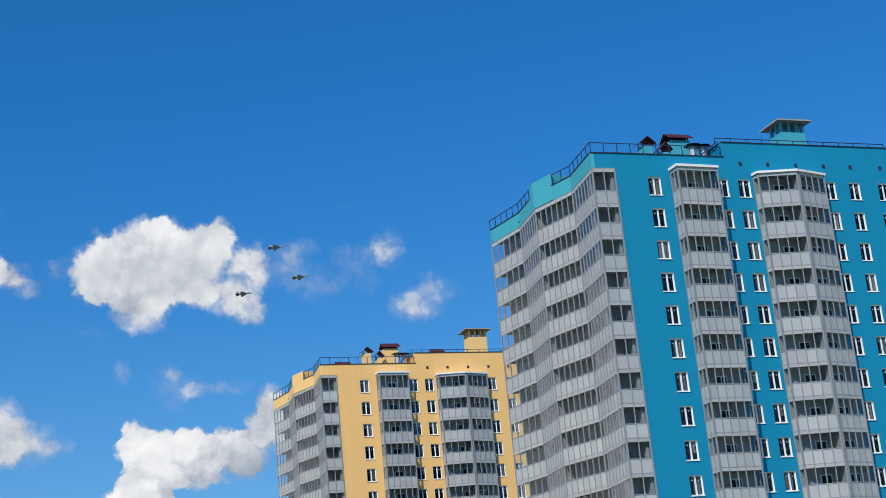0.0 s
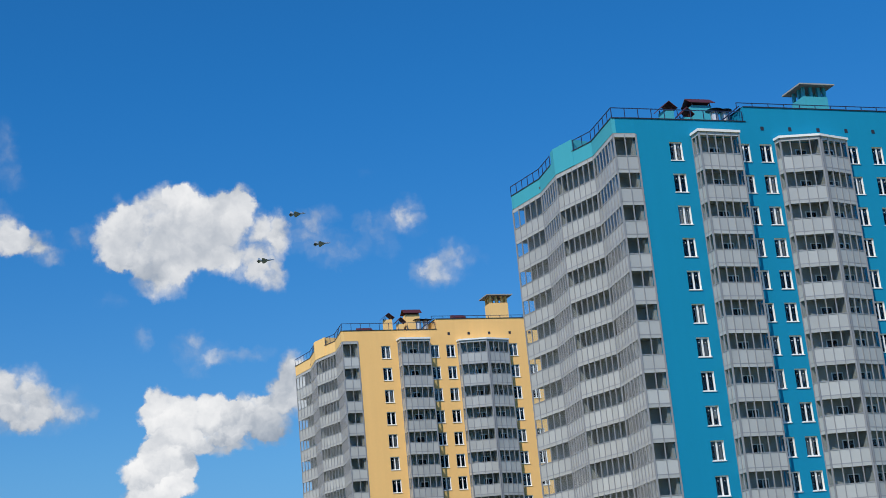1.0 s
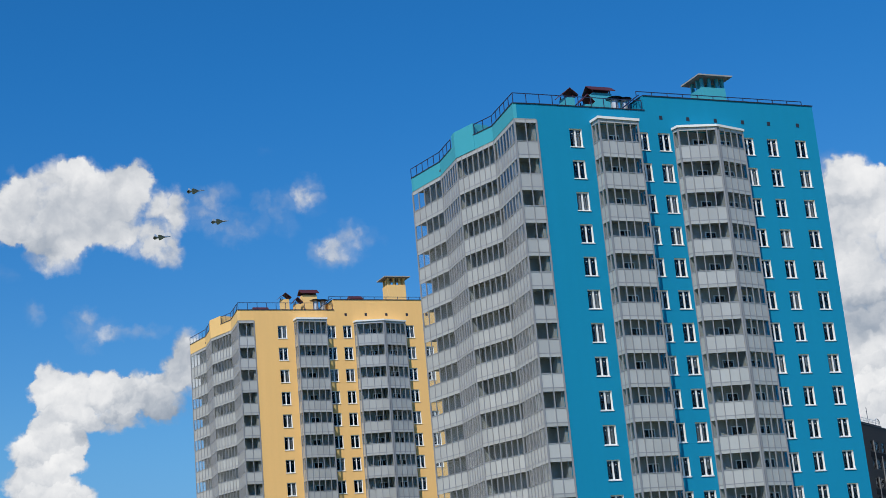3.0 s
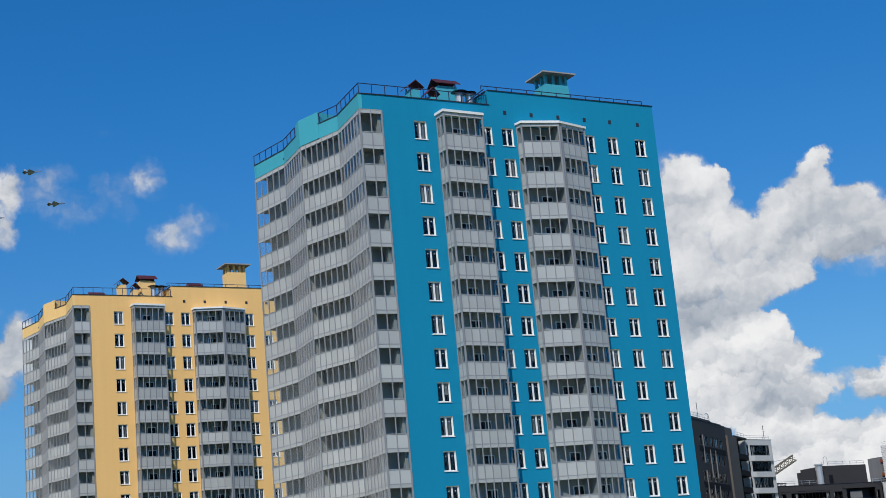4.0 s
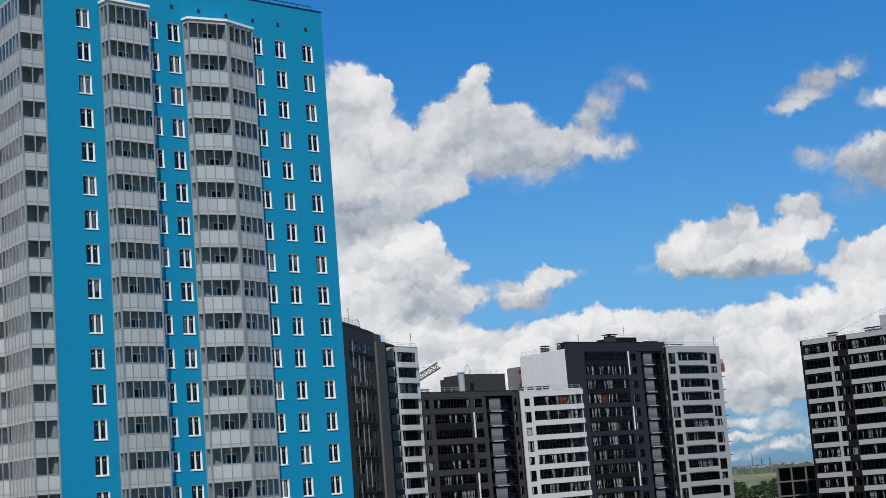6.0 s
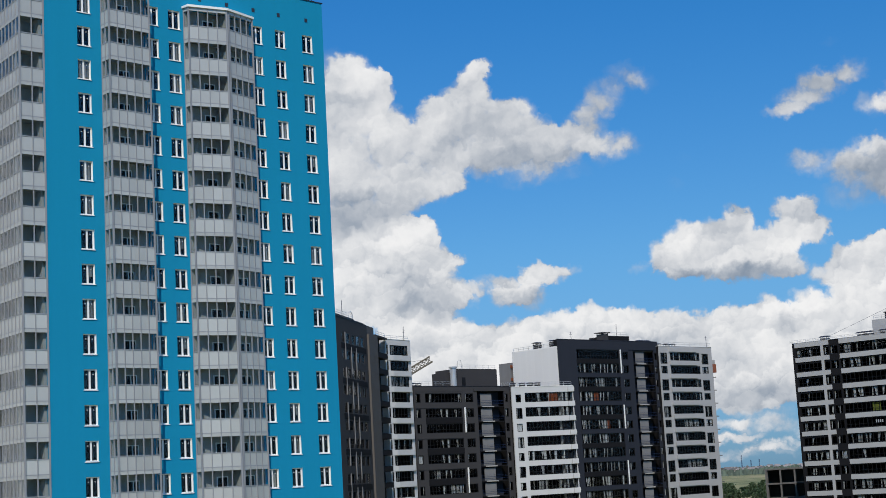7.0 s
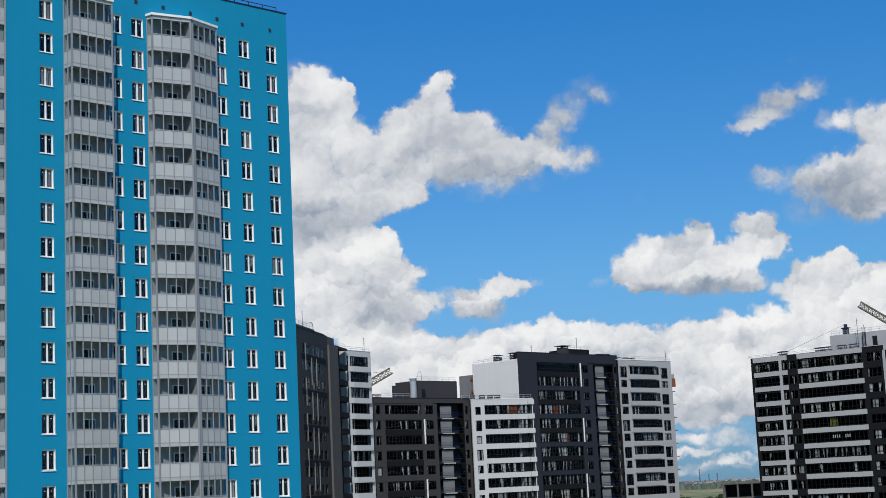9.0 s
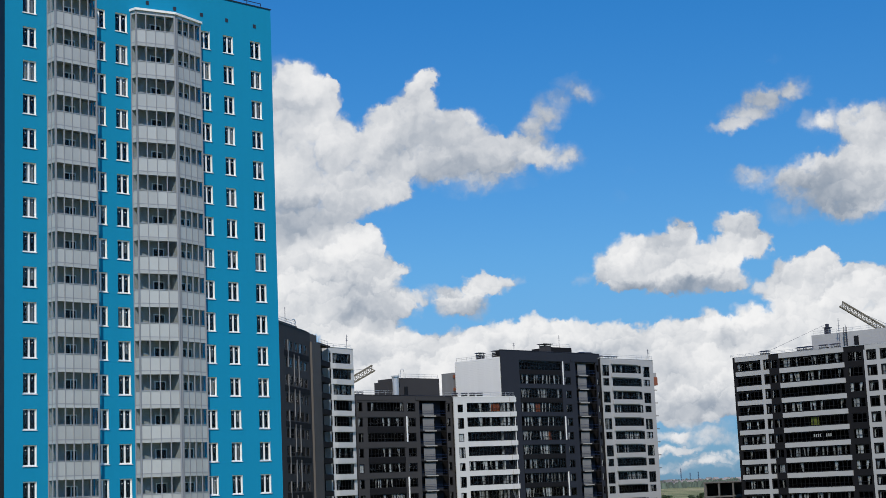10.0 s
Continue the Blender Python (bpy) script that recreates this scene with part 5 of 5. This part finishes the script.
    for k in range(8):
        a, b = math.pi * k / 8, math.pi * (k + 1) / 8
        beam(bm, (11.6 - 1.2 * math.cos(a), 1.6, 38.1 + 0.6 * math.sin(a)), (11.6 - 1.2 * math.cos(b), 1.6, 38.1 + 0.6 * math.sin(b)), 0.05)
    for x in (10.4, 12.8):
        beam(bm, (x, 1.6, 37.5), (x, 1.6, 38.1), 0.05)
    part("ladder_hoop", bm, GALV, root, "steel ladder hoop")
    mast(root, 6.8, 1.7, 37.6, 2.6)
    roof_rail(root, 22.6, 29.0, 0.3, 35.6)
    # white front
    front = thing("apartment_block", pose(-20.5, 270.2, 0, 0, 0, 57.2), "white brick apartment front with black framed windows", "apartment building", "estate blocks")
    holes = []
    for k in range(n):
        z = z0 - STOREY * k
        holes += [(-0.95, -0.45, z + 0.1, z + 1.8), (0.05, 5.4, z, z + 1.8)]
    facade(front, -1.25, 6.25, 35.5, 0.0, holes, WHITE_BRICK, rnd)
    shell(front, -1.25, 6.25, 0.0, 8.0, 35.5, WHITE_BRICK)
    coping(front, -1.25, 6.25, 0.0, 8.0, 35.5, WHITE_CAP)
    roof_rail(front, -1.0, 6.0, 0.25, 35.6, 0.6)
    mast(front, 5.2, 0.6, 35.5, 2.6)
    for k in range(n):
        bm = bmesh.new()
        prism(bm, [(-0.4, -0.003), (0.6, -0.32), (5.7, -0.32), (6.2, -0.003)], z0 - STOREY * k - 0.95, z0 - STOREY * k - 0.02)
        part("balcony_band", bm, WHITE_BRICK, front)


def striped_block():
    rnd = random.Random(26)
    m = pose(55.7, 293.8, 0, 0, 0, -41.16)
    root = thing("apartment_block", m, "charcoal apartment block with white brick stripes", "apartment building", "estate blocks")
    z0, n = 29.55, 11
    xb = 52.0
    holes = []
    for k in range(n):
        z = z0 - STOREY * k
        holes += [(-0.2, 5.0, z, z + 1.55), (5.75, 6.85, z + 0.05, z + 1.6), (7.0, 8.7, z, z + 1.65), (9.0, 22.1, z, z + 1.75), (23.0, 25.9, z, z + 1.75),
                  (26.9, 28.6, z, z + 1.55), (29.6, 32.5, z - 0.1, z + 1.7), (33.6, 43.0, z, z + 1.7), (44.5, 50.0, z, z + 1.7)]
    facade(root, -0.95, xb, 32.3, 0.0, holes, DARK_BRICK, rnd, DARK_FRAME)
    shell(root, -0.95, xb, 0.0, 14.0, 32.3, DARK_BRICK)
    # white brickwork: bands under the windows and uprights
    for k in range(-1, n):
        z = z0 - STOREY * k - 1.0
        for a, b in ((-0.4, 6.85), (9.05, 22.35), (26.6, 33.3), (44.0, 50.4)):
            bm = bmesh.new()
            box(bm, a, -0.14, z + (0.02 if a == 9.05 else 0.05), b, -0.003, z + 0.92)
            part("band", bm, GREY_WHITE_BRICK, root)
    for a, b in ((5.12, 5.68), (26.3, 26.8), (28.75, 29.45)):
        bm = bmesh.new()
        box(bm, a, -0.136, -1, b, -0.003, 31.4)
        part("pier", bm, GREY_WHITE_BRICK, root)
    bm = bmesh.new()
    box(bm, -0.95, -0.10, 32.301, xb, 0.34, 32.38)
    box(bm, -1.0, 0.34, 32.301, -0.6, 14.0, 32.38)
    part("coping", bm, GALV, root)
    roof_rail(root, -1.5, 22.0, 0.3, 32.38, 0.5)
    for x in (5.2, 13.0, 14.4, 17.6, 20.0):
        cowl(root, x, 1.8, 31.8, 0.75, 1.0)
    bm = bmesh.new()
    box(bm, 14.6, 3.0, 31.8, 44.0, 9.0, 35.3)
    ph = part("penthouse", bm, GREY_WHITE_BRICK, root)
    bm = bmesh.new()
    box(bm, 23.2, 2.93, 32.0, 24.1, 2.995, 34.4)
    part("door", bm, DARK_FRAME, ph)
    roof_rail(root, 14.9, 44.0, 3.2, 35.3)
    bm = bmesh.new()
    box(bm, 16.8, 4.0, 35.3, 17.7, 4.9, 36.5)
    box(bm, 16.6, 3.8, 36.5, 17.9, 5.1, 36.65)
    box(bm, 17.0, 4.2, 36.65, 17.5, 4.7, 37.3)
    part("vent_shaft", bm, CAP_DARK, root)
    mast(root, 20.8, 2.0, 32.0, 6.0)
    mast(root, 22.4, 1.5, 32.0, 4.5)
    bm = bmesh.new()
    beam(bm, (6.0, 1.5, 33.0), (17.2, 4.4, 37.3), 0.02)
    part("cable", bm, RAIL, root, "thin guy cable")
    # ladder on the penthouse wall
    bm = bmesh.new()
    for x in (21.3, 21.9):
        beam(bm, (x, 2.85, 31.9), (x, 2.85, 36.2), 0.035)
    for k in range(12):
        beam(bm, (21.3, 2.85, 32.2 + 0.33 * k), (21.9, 2.85, 32.2 + 0.33 * k), 0.025)
    part("ladder", bm, DARK_FRAME, ph, "dark steel wall ladder")
    coloured_cloth(root, 14.6, 16.2, 0.26, z0 - 4 * STOREY + 0.1, z0 - 4 * STOREY + 1.6, GREEN_CLOTH, "yellow green curtain")
    # plain bars for the figures taped up in one row of lights
    bm = bmesh.new()
    x = 15.0
    for w in (0.28, 0.28, 0.28, 0.28, 0, 0, 0.28, 0.28, 0.28):
        if w:
            box(bm, x, 0.055, z0 - 5 * STOREY + 0.7, x + w * 0.8, 0.075, z0 - 5 * STOREY + 1.25)
        x += 0.42
    part("paper_sign", bm, GALV, root, "white paper bars taped inside the window")


dark_low()
white_curved()
dark_tall()
white_tall()
grey_wing()
striped_block()


# ---- cranes, unfinished frame, jets, far things ----
def lattice(bm, p, q, w, step, r):
    """A square lattice boom from p to q."""
    p, q = Vector(p), Vector(q)
    d = (q - p)
    n = max(2, int(d.length / step))
    u = d.normalized()
    s = u.cross(Vector((0, 0, 1)) if abs(u.z) < 0.9 else Vector((1, 0, 0))).normalized() * w / 2
    t = u.cross(s).normalized() * w / 2
    corners = [s + t, s - t, -s - t, -s + t]
    for c in corners:
        beam(bm, p + c, q + c, r)
    for k in range(n):
        a, b = p + d * k / n, p + d * (k + 1) / n
        for i in range(4):
            c, e = corners[i], corners[(i + 1) % 4]
            beam(bm, a + c, b + e, r * 0.6)
            beam(bm, a + c, a + e, r * 0.6)


def at_sky(az, el, dist):
    a, e = radians(az), radians(el)
    return Vector((math.sin(a) * math.cos(e) * dist, math.cos(a) * math.cos(e) * dist, 10 + math.sin(e) * dist))


def tower_crane(root_at, top, tip, tail, label):
    root = thing("tower_crane", Matrix.Translation(root_at), label, "crane", "tower cranes")
    o = Vector(root_at)
    bm = bmesh.new()
    lattice(bm, (0, 0, 0), Vector(top) - o, 1.6, 2.2, 0.09)
    part("mast", bm, CRANE_YELLOW, root)
    bm = bmesh.new()
    lattice(bm, Vector(tail) - o, Vector(tip) - o, 1.3, 1.0, 0.13)
    part("jib", bm, CRANE_YELLOW, root)
    bm = bmesh.new()
    peak = Vector(top) - o + Vector((0, 0, 5))
    lattice(bm, Vector(top) - o, peak, 0.9, 1.2, 0.07)
    part("peak", bm, CRANE_YELLOW, root)
    bm = bmesh.new()
    for e in (Vector(tip), Vector(tip).lerp(Vector(top), 0.5), Vector(tail)):
        beam(bm, peak, e - o, 0.03)
    part("stay_cable", bm, RAIL, root)
    bm = bmesh.new()
    c = Vector(tail) - o
    box(bm, c.x - 1.2, c.y - 0.8, c.z - 2.2, c.x + 1.2, c.y + 0.8, c.z - 0.2)
    part("counterweight", bm, CONCRETE, root)


# crane behind the grey wing: only the end of its jib clears the roofs
a, b = at_sky(-2.80, 4.55, 345), at_sky(-3.75, 4.05, 345)
back = a + (b - a) * 2.6
tower_crane((back.x, back.y, 0), tuple(b + (back - b) * 0.6), tuple(a), tuple(back), "weathered yellow tower crane behind the grey block")
# crane behind the striped block
a, b = at_sky(14.62, 5.98, 380), at_sky(15.5, 5.35, 380)
back = a + (b - a) * 6
tower_crane((back.x, back.y, 0), tuple(a + (back - a) * 0.8), tuple(a), tuple(back), "pale tower crane with a raised jib behind the striped block")


def unfinished_frame():
    root = thing("concrete_frame", pose(53.2, 327.0, 0, 0, 0, -12), "grey unfinished concrete building frame", "building shell")
    h = 8.75
    bm = bmesh.new()
    for z in (h - 0.3, h - 3.3, h - 6.3):
        box(bm, -0.2, -0.2, z, 15.0, 9.0, z + 0.3)
    part("slab", bm, RAW_CONCRETE, root)
    bm = bmesh.new()
    box(bm, -0.18, -0.18, -1, 0.18, 0.18, h - 0.31)
    me = mesh_of(bm, "column", RAW_CONCRETE)
    for i in range(6):
        for j in range(3):
            place("column", me, root, (i * 2.95 + 0.05, j * 4.2 + 0.05, 0))
    bm = bmesh.new()
    box(bm, 0.3, 8.6, -1, 14.8, 8.8, h - 0.31)
    box(bm, 0.25, 0.2, -1, 0.4, 8.5, h - 0.31)
    part("wall", bm, RAW_CONCRETE, root)


unfinished_frame()


def jet_mesh():
    """A twin-tailed fighter, 21 m long, nose to +x."""
    bm = bmesh.new()
    prof = [(10.6, 0.05, 0.05, 0.0), (9.0, 0.45, 0.45, 0.05), (6.5, 0.75, 0.85, 0.15), (4.0, 1.0, 1.0, 0.2), (1.0, 1.5, 0.85, 0.1), (-3.0, 1.9, 0.75, 0.05), (-7.0, 1.7, 0.65, 0.0), (-9.5, 1.2, 0.5, 0.0)]
    rings = []
    for x, w, h, z in prof:
        rings.append([bm.verts.new((x, w * math.cos(2 * math.pi * i / 12), z + h * math.sin(2 * math.pi * i / 12))) for i in range(12)])
    for a, b in zip(rings, rings[1:]):
        for i in range(12):
            bm.faces.new((a[i], a[(i + 1) % 12], b[(i + 1) % 12], b[i]))
    bm.faces.new(rings[0])
    bm.faces.new(rings[-1][::-1])
    return bm


def flat_wing(bm, pts, t):
    """A thin tapered plate through four points."""
    lo = [bm.verts.new(Vector(p) - Vector(t)) for p in pts]
    hi = [bm.verts.new(Vector(p) + Vector(t)) for p in pts]
    bm.faces.new(lo[::-1])
    bm.faces.new(hi)
    for i in range(len(pts)):
        j = (i + 1) % len(pts)
        bm.faces.new((lo[i], lo[j], hi[j], hi[i]))


def jet(az, el, dist):
    p = at_sky(az, el, dist)
    m = Matrix.Translation(p) @ pose(0, 0, 0, -12, -3, 30)
    root = thing("fighter_jet", m, "grey twin-tailed fighter jet in flight", "aircraft", "fighter jets in formation")
    part("fuselage", jet_mesh(), JET_GREY, root)
    for s in (-1, 1):
        bm = bmesh.new()
        flat_wing(bm, [(3.0, 1.2 * s, 0), (-2.6, 7.3 * s, 0), (-4.6, 7.3 * s, 0), (-5.0, 1.4 * s, 0)], (0, 0, 0.1))
        part("wing", bm, JET_GREY, root)
        bm = bmesh.new()
        flat_wing(bm, [(-6.2, 1.7 * s, 0), (-8.8, 4.6 * s, 0), (-10.4, 4.6 * s, 0), (-9.9, 1.6 * s, 0)], (0, 0, 0.07))
        part("tailplane", bm, JET_GREY, root)
        bm = bmesh.new()
        flat_wing(bm, [(-4.8, 1.9 * s, 0.5), (-8.0, 2.3 * s, 3.6), (-9.4, 2.3 * s, 3.6), (-9.3, 1.9 * s, 0.5)], (0, 0.07, 0))
        part("fin", bm, JET_GREY, root)
        bm = bmesh.new()
        for k in range(12):
            a, b = 2 * math.pi * k / 12, 2 * math.pi * (k + 1) / 12
            q = [(-11.2, 0.95 * s + 0.5 * math.cos(t), 0.5 * math.sin(t)) for t in (a, b)] + [(-8.2, 0.95 * s + 0.65 * math.cos(t), 0.65 * math.sin(t)) for t in (b, a)]
            bm.faces.new([bm.verts.new(c) for c in q])
        part("nozzle", bm, JET_DARK, root)
    bm = bmesh.new()
    bmesh.ops.create_icosphere(bm, subdivisions=2, radius=1.0, matrix=Matrix.Translation((5.4, 0, 0.95)) @ Matrix.Diagonal((1.9, 0.5, 0.5, 1)))
    part("canopy", bm, JET_DARK, root)


jet(-30.45, 17.27, 1900)
jet(-29.58, 16.10, 1900)
jet(-31.81, 15.61, 1900)


def tree_mesh(seed, h):
    rnd = random.Random(seed)
    trunk, crown = bmesh.new(), bmesh.new()
    tube(trunk, 0, 0, 0, h * 0.6, 0.22, 0.08, 8)
    for i in range(6):
        a, z = rnd.uniform(0, 6.28), h * rnd.uniform(0.3, 0.6)
        beam(trunk, (0, 0, z), (h * 0.22 * math.cos(a), h * 0.22 * math.sin(a), z + h * 0.2), 0.05)
    for i in range(420):
        a, r, z = rnd.uniform(0, 6.28), rnd.random() ** 0.6, rnd.uniform(0.22, 1.0)
        w = h * 0.34 * math.sin(math.pi * min(1, (z - 0.12) / 0.95)) ** 0.7 * rnd.uniform(0.75, 1.1)
        c = Vector((r * w * math.cos(a), r * w * math.sin(a), z * h))
        s = rnd.uniform(0.16, 0.34)
        u = Vector((rnd.gauss(0, 1), rnd.gauss(0, 1), rnd.gauss(0, 1))).normalized()
        v = u.orthogonal().normalized()
        w2 = u.cross(v)
        crown.faces.new([crown.verts.new(c + v * s * x + w2 * s * y) for x, y in ((-1, -0.5), (0, -1), (1, 0), (0.2, 1), (-0.8, 0.6))])
    return mesh_of(trunk, "trunk", BARK), mesh_of(crown, "crown", LEAVES)


kinds = [tree_mesh(i, h) for i, h in enumerate((6.4, 5.2, 7.0))]
rnd = random.Random(5)
for i in range(26):
    az, d = rnd.uniform(7.3, 9.6), rnd.uniform(395, 470)
    t, c = kinds[i % 3]
    root = thing("tree", pose(d * math.sin(radians(az)), d * math.cos(radians(az)), 0, 0, 0, rnd.uniform(0, 360)), "dark green leafy tree on the meadow", "tree", "trees on the meadow")
    root.scale = (0.8, 0.8, rnd.uniform(0.5, 0.75))
    place("trunk", t, root)
    place("crown", c, root)

# the town on the horizon: houses that can be told apart, and woods between them
wall_bm, roof_bm = bmesh.new(), bmesh.new()
box(wall_bm, -7, -5, 0, 7, 5, 6)
gable(roof_bm, -7, 7, -5, 5, 6.0, 4.5, 0.6, "x")
wall_me, roof_me = mesh_of(wall_bm, "wall", FAR_WALL), mesh_of(roof_bm, "roof", FAR_ROOF)
for i in range(46):
    az, d = rnd.uniform(6.2, 11.2), rnd.uniform(1700, 3000)
    root = thing("house", pose(d * math.sin(radians(az)), d * math.cos(radians(az)), 0, 0, 0, rnd.uniform(0, 180)), "pale far house on the horizon", "house", "far houses")
    root.scale = (rnd.uniform(0.45, 1.0), 0.6, rnd.uniform(0.4, 0.8))
    place("wall", wall_me, root)
    place("roof", roof_me, root)
# far woods, hazed by their grey-green colour alone
bm = bmesh.new()
for i in range(2600):
    az, d = rnd.uniform(4.5, 12.5), rnd.choice((rnd.uniform(2300, 3400), rnd.uniform(1450, 2400)))
    x, y, s = d * math.sin(radians(az)), d * math.cos(radians(az)), rnd.uniform(2.2, 5.0)
    ring = [(x + s * rnd.uniform(0.5, 1.0) * math.cos(k * 1.05), y + s * rnd.uniform(0.5, 1) * math.sin(k * 1.05)) for k in range(6)]
    prism(bm, ring, 0, s * rnd.uniform(0.8, 1.3), 0, [(x + (px - x) * 0.35, y + (py - y) * 0.35) for px, py in ring])
tagged(new("woods", mesh_of(bm, "woods", HAZY_LEAVES)), "dark far woods along the horizon", "woods", kind="stuff")
for az, h in ((8.42, 22), (8.75, 15), (9.05, 16)):
    bm = bmesh.new()
    x, y = 2000 * math.sin(radians(az)), 2000 * math.cos(radians(az))
    root = thing("radio_mast", pose(x, y, 0), "thin far radio mast on the horizon", "mast", "far masts")
    lattice(bm, (0, 0, 0), (0, 0, h), 0.9, 3.0, 0.10)
    part("mast", bm, RAIL, root)

# the wall and open window from which the view is taken
bm = bmesh.new()
grid_wall(bm, -6.0, 6.0, 0.0, 16.0, [(-0.14, 1.5, 9.1, 11.0)], 0.12, 0.30)
tagged(new("wall_south", mesh_of(bm, "wall_south", LOGGIA, DARK_FRAME)), "plain plaster wall around an open window", "wall", kind="structure")
bm = bmesh.new()
for a in ((-0.139, -0.0981), (1.45, 1.499)):
    box(bm, a[0] + 0.001, 0.31, 9.101, a[1], 0.336, 10.999)
tagged(new("window_1", mesh_of(bm, "window_1", DARK_FRAME)), "dark frame of an open window", "window", kind="structure")
# unseen plain room added behind the window to keep the sun off its frame
bm = bmesh.new()
box(bm, -3.2, -4.0, 8.1, -3.0, 0.299, 11.5)
box(bm, 3.0, -4.0, 8.1, 3.2, 0.299, 11.5)
box(bm, -3.0, -4.2, 8.1, 3.0, -4.0, 11.5)
tagged(new("wall_room", mesh_of(bm, "wall_room", LOGGIA)), "unseen plain plaster room wall added to block the sun", "wall", kind="structure")
bm = bmesh.new()
box(bm, -3.0, -4.0, 11.3, 3.0, 0.299, 11.5)
tagged(new("ceiling", mesh_of(bm, "ceiling", REVEAL)), "unseen plain white room ceiling added to block the sun", "ceiling", kind="structure")
bm = bmesh.new()
box(bm, -3.0, -4.0, 8.1, 3.0, 0.299, 8.3)
tagged(new("floor", mesh_of(bm, "floor", CONCRETE)), "unseen plain grey floor of the added room", "floor", kind="structure")


# ---- ground ----
def ground_material():
    mt = bpy.data.materials.new("meadow")
    mt.use_nodes = True
    nt = mt.node_tree
    bsdf = nt.nodes["Principled BSDF"]
    bsdf.inputs["Roughness"].default_value = 0.95
    tc = nt.nodes.new("ShaderNodeTexCoord").outputs["Object"]
    outs = []
    for s, d in ((0.012, 6.0), (0.15, 5.0)):
        n = nt.nodes.new("ShaderNodeTexNoise")
        n.inputs["Scale"].default_value, n.inputs["Detail"].default_value = s, d
        nt.links.new(tc, n.inputs["Vector"])
        outs.append(n.outputs[0])
    add = nt.nodes.new("ShaderNodeMath")
    add.operation = "MULTIPLY_ADD"
    nt.links.new(outs[0], add.inputs[0])
    add.inputs[1].default_value = 0.7
    half = nt.nodes.new("ShaderNodeMath")
    half.operation = "MULTIPLY"
    nt.links.new(outs[1], half.inputs[0])
    half.inputs[1].default_value = 0.3
    nt.links.new(half.outputs[0], add.inputs[2])
    r = nt.nodes.new("ShaderNodeValToRGB")
    for pos, col in ((0.40, (0.07, 0.09, 0.03, 1)), (0.5, (0.17, 0.18, 0.07, 1)), (0.6, (0.30, 0.26, 0.14, 1))):
        e = r.color_ramp.elements.new(pos)
        e.color = col
    r.color_ramp.elements.remove(r.color_ramp.elements[0])
    r.color_ramp.elements.remove(r.color_ramp.elements[-1])
    nt.links.new(add.outputs[0], r.inputs[0])
    nt.links.new(r.outputs[0], bsdf.inputs["Base Color"])
    return mt


bm = bmesh.new()
rings = [0, 60, 150, 300, 500, 800, 1300, 2000, 3200, 4800]
rows_ = []
for r in rings[1:]:
    rows_.append([bm.verts.new((r * math.cos(i * math.pi / 48), r * math.sin(i * math.pi / 48), 0)) for i in range(96)])
mid = bm.verts.new((0, 0, 0))
for i in range(96):
    bm.faces.new((mid, rows_[0][i], rows_[0][(i + 1) % 96]))
    for a, b in zip(rows_, rows_[1:]):
        bm.faces.new((a[i], b[i], b[(i + 1) % 96], a[(i + 1) % 96]))
g = new("ground", mesh_of(bm, "ground", ground_material()))
tagged(g, "rough green and tan meadow reaching to the horizon", "ground", kind="structure")
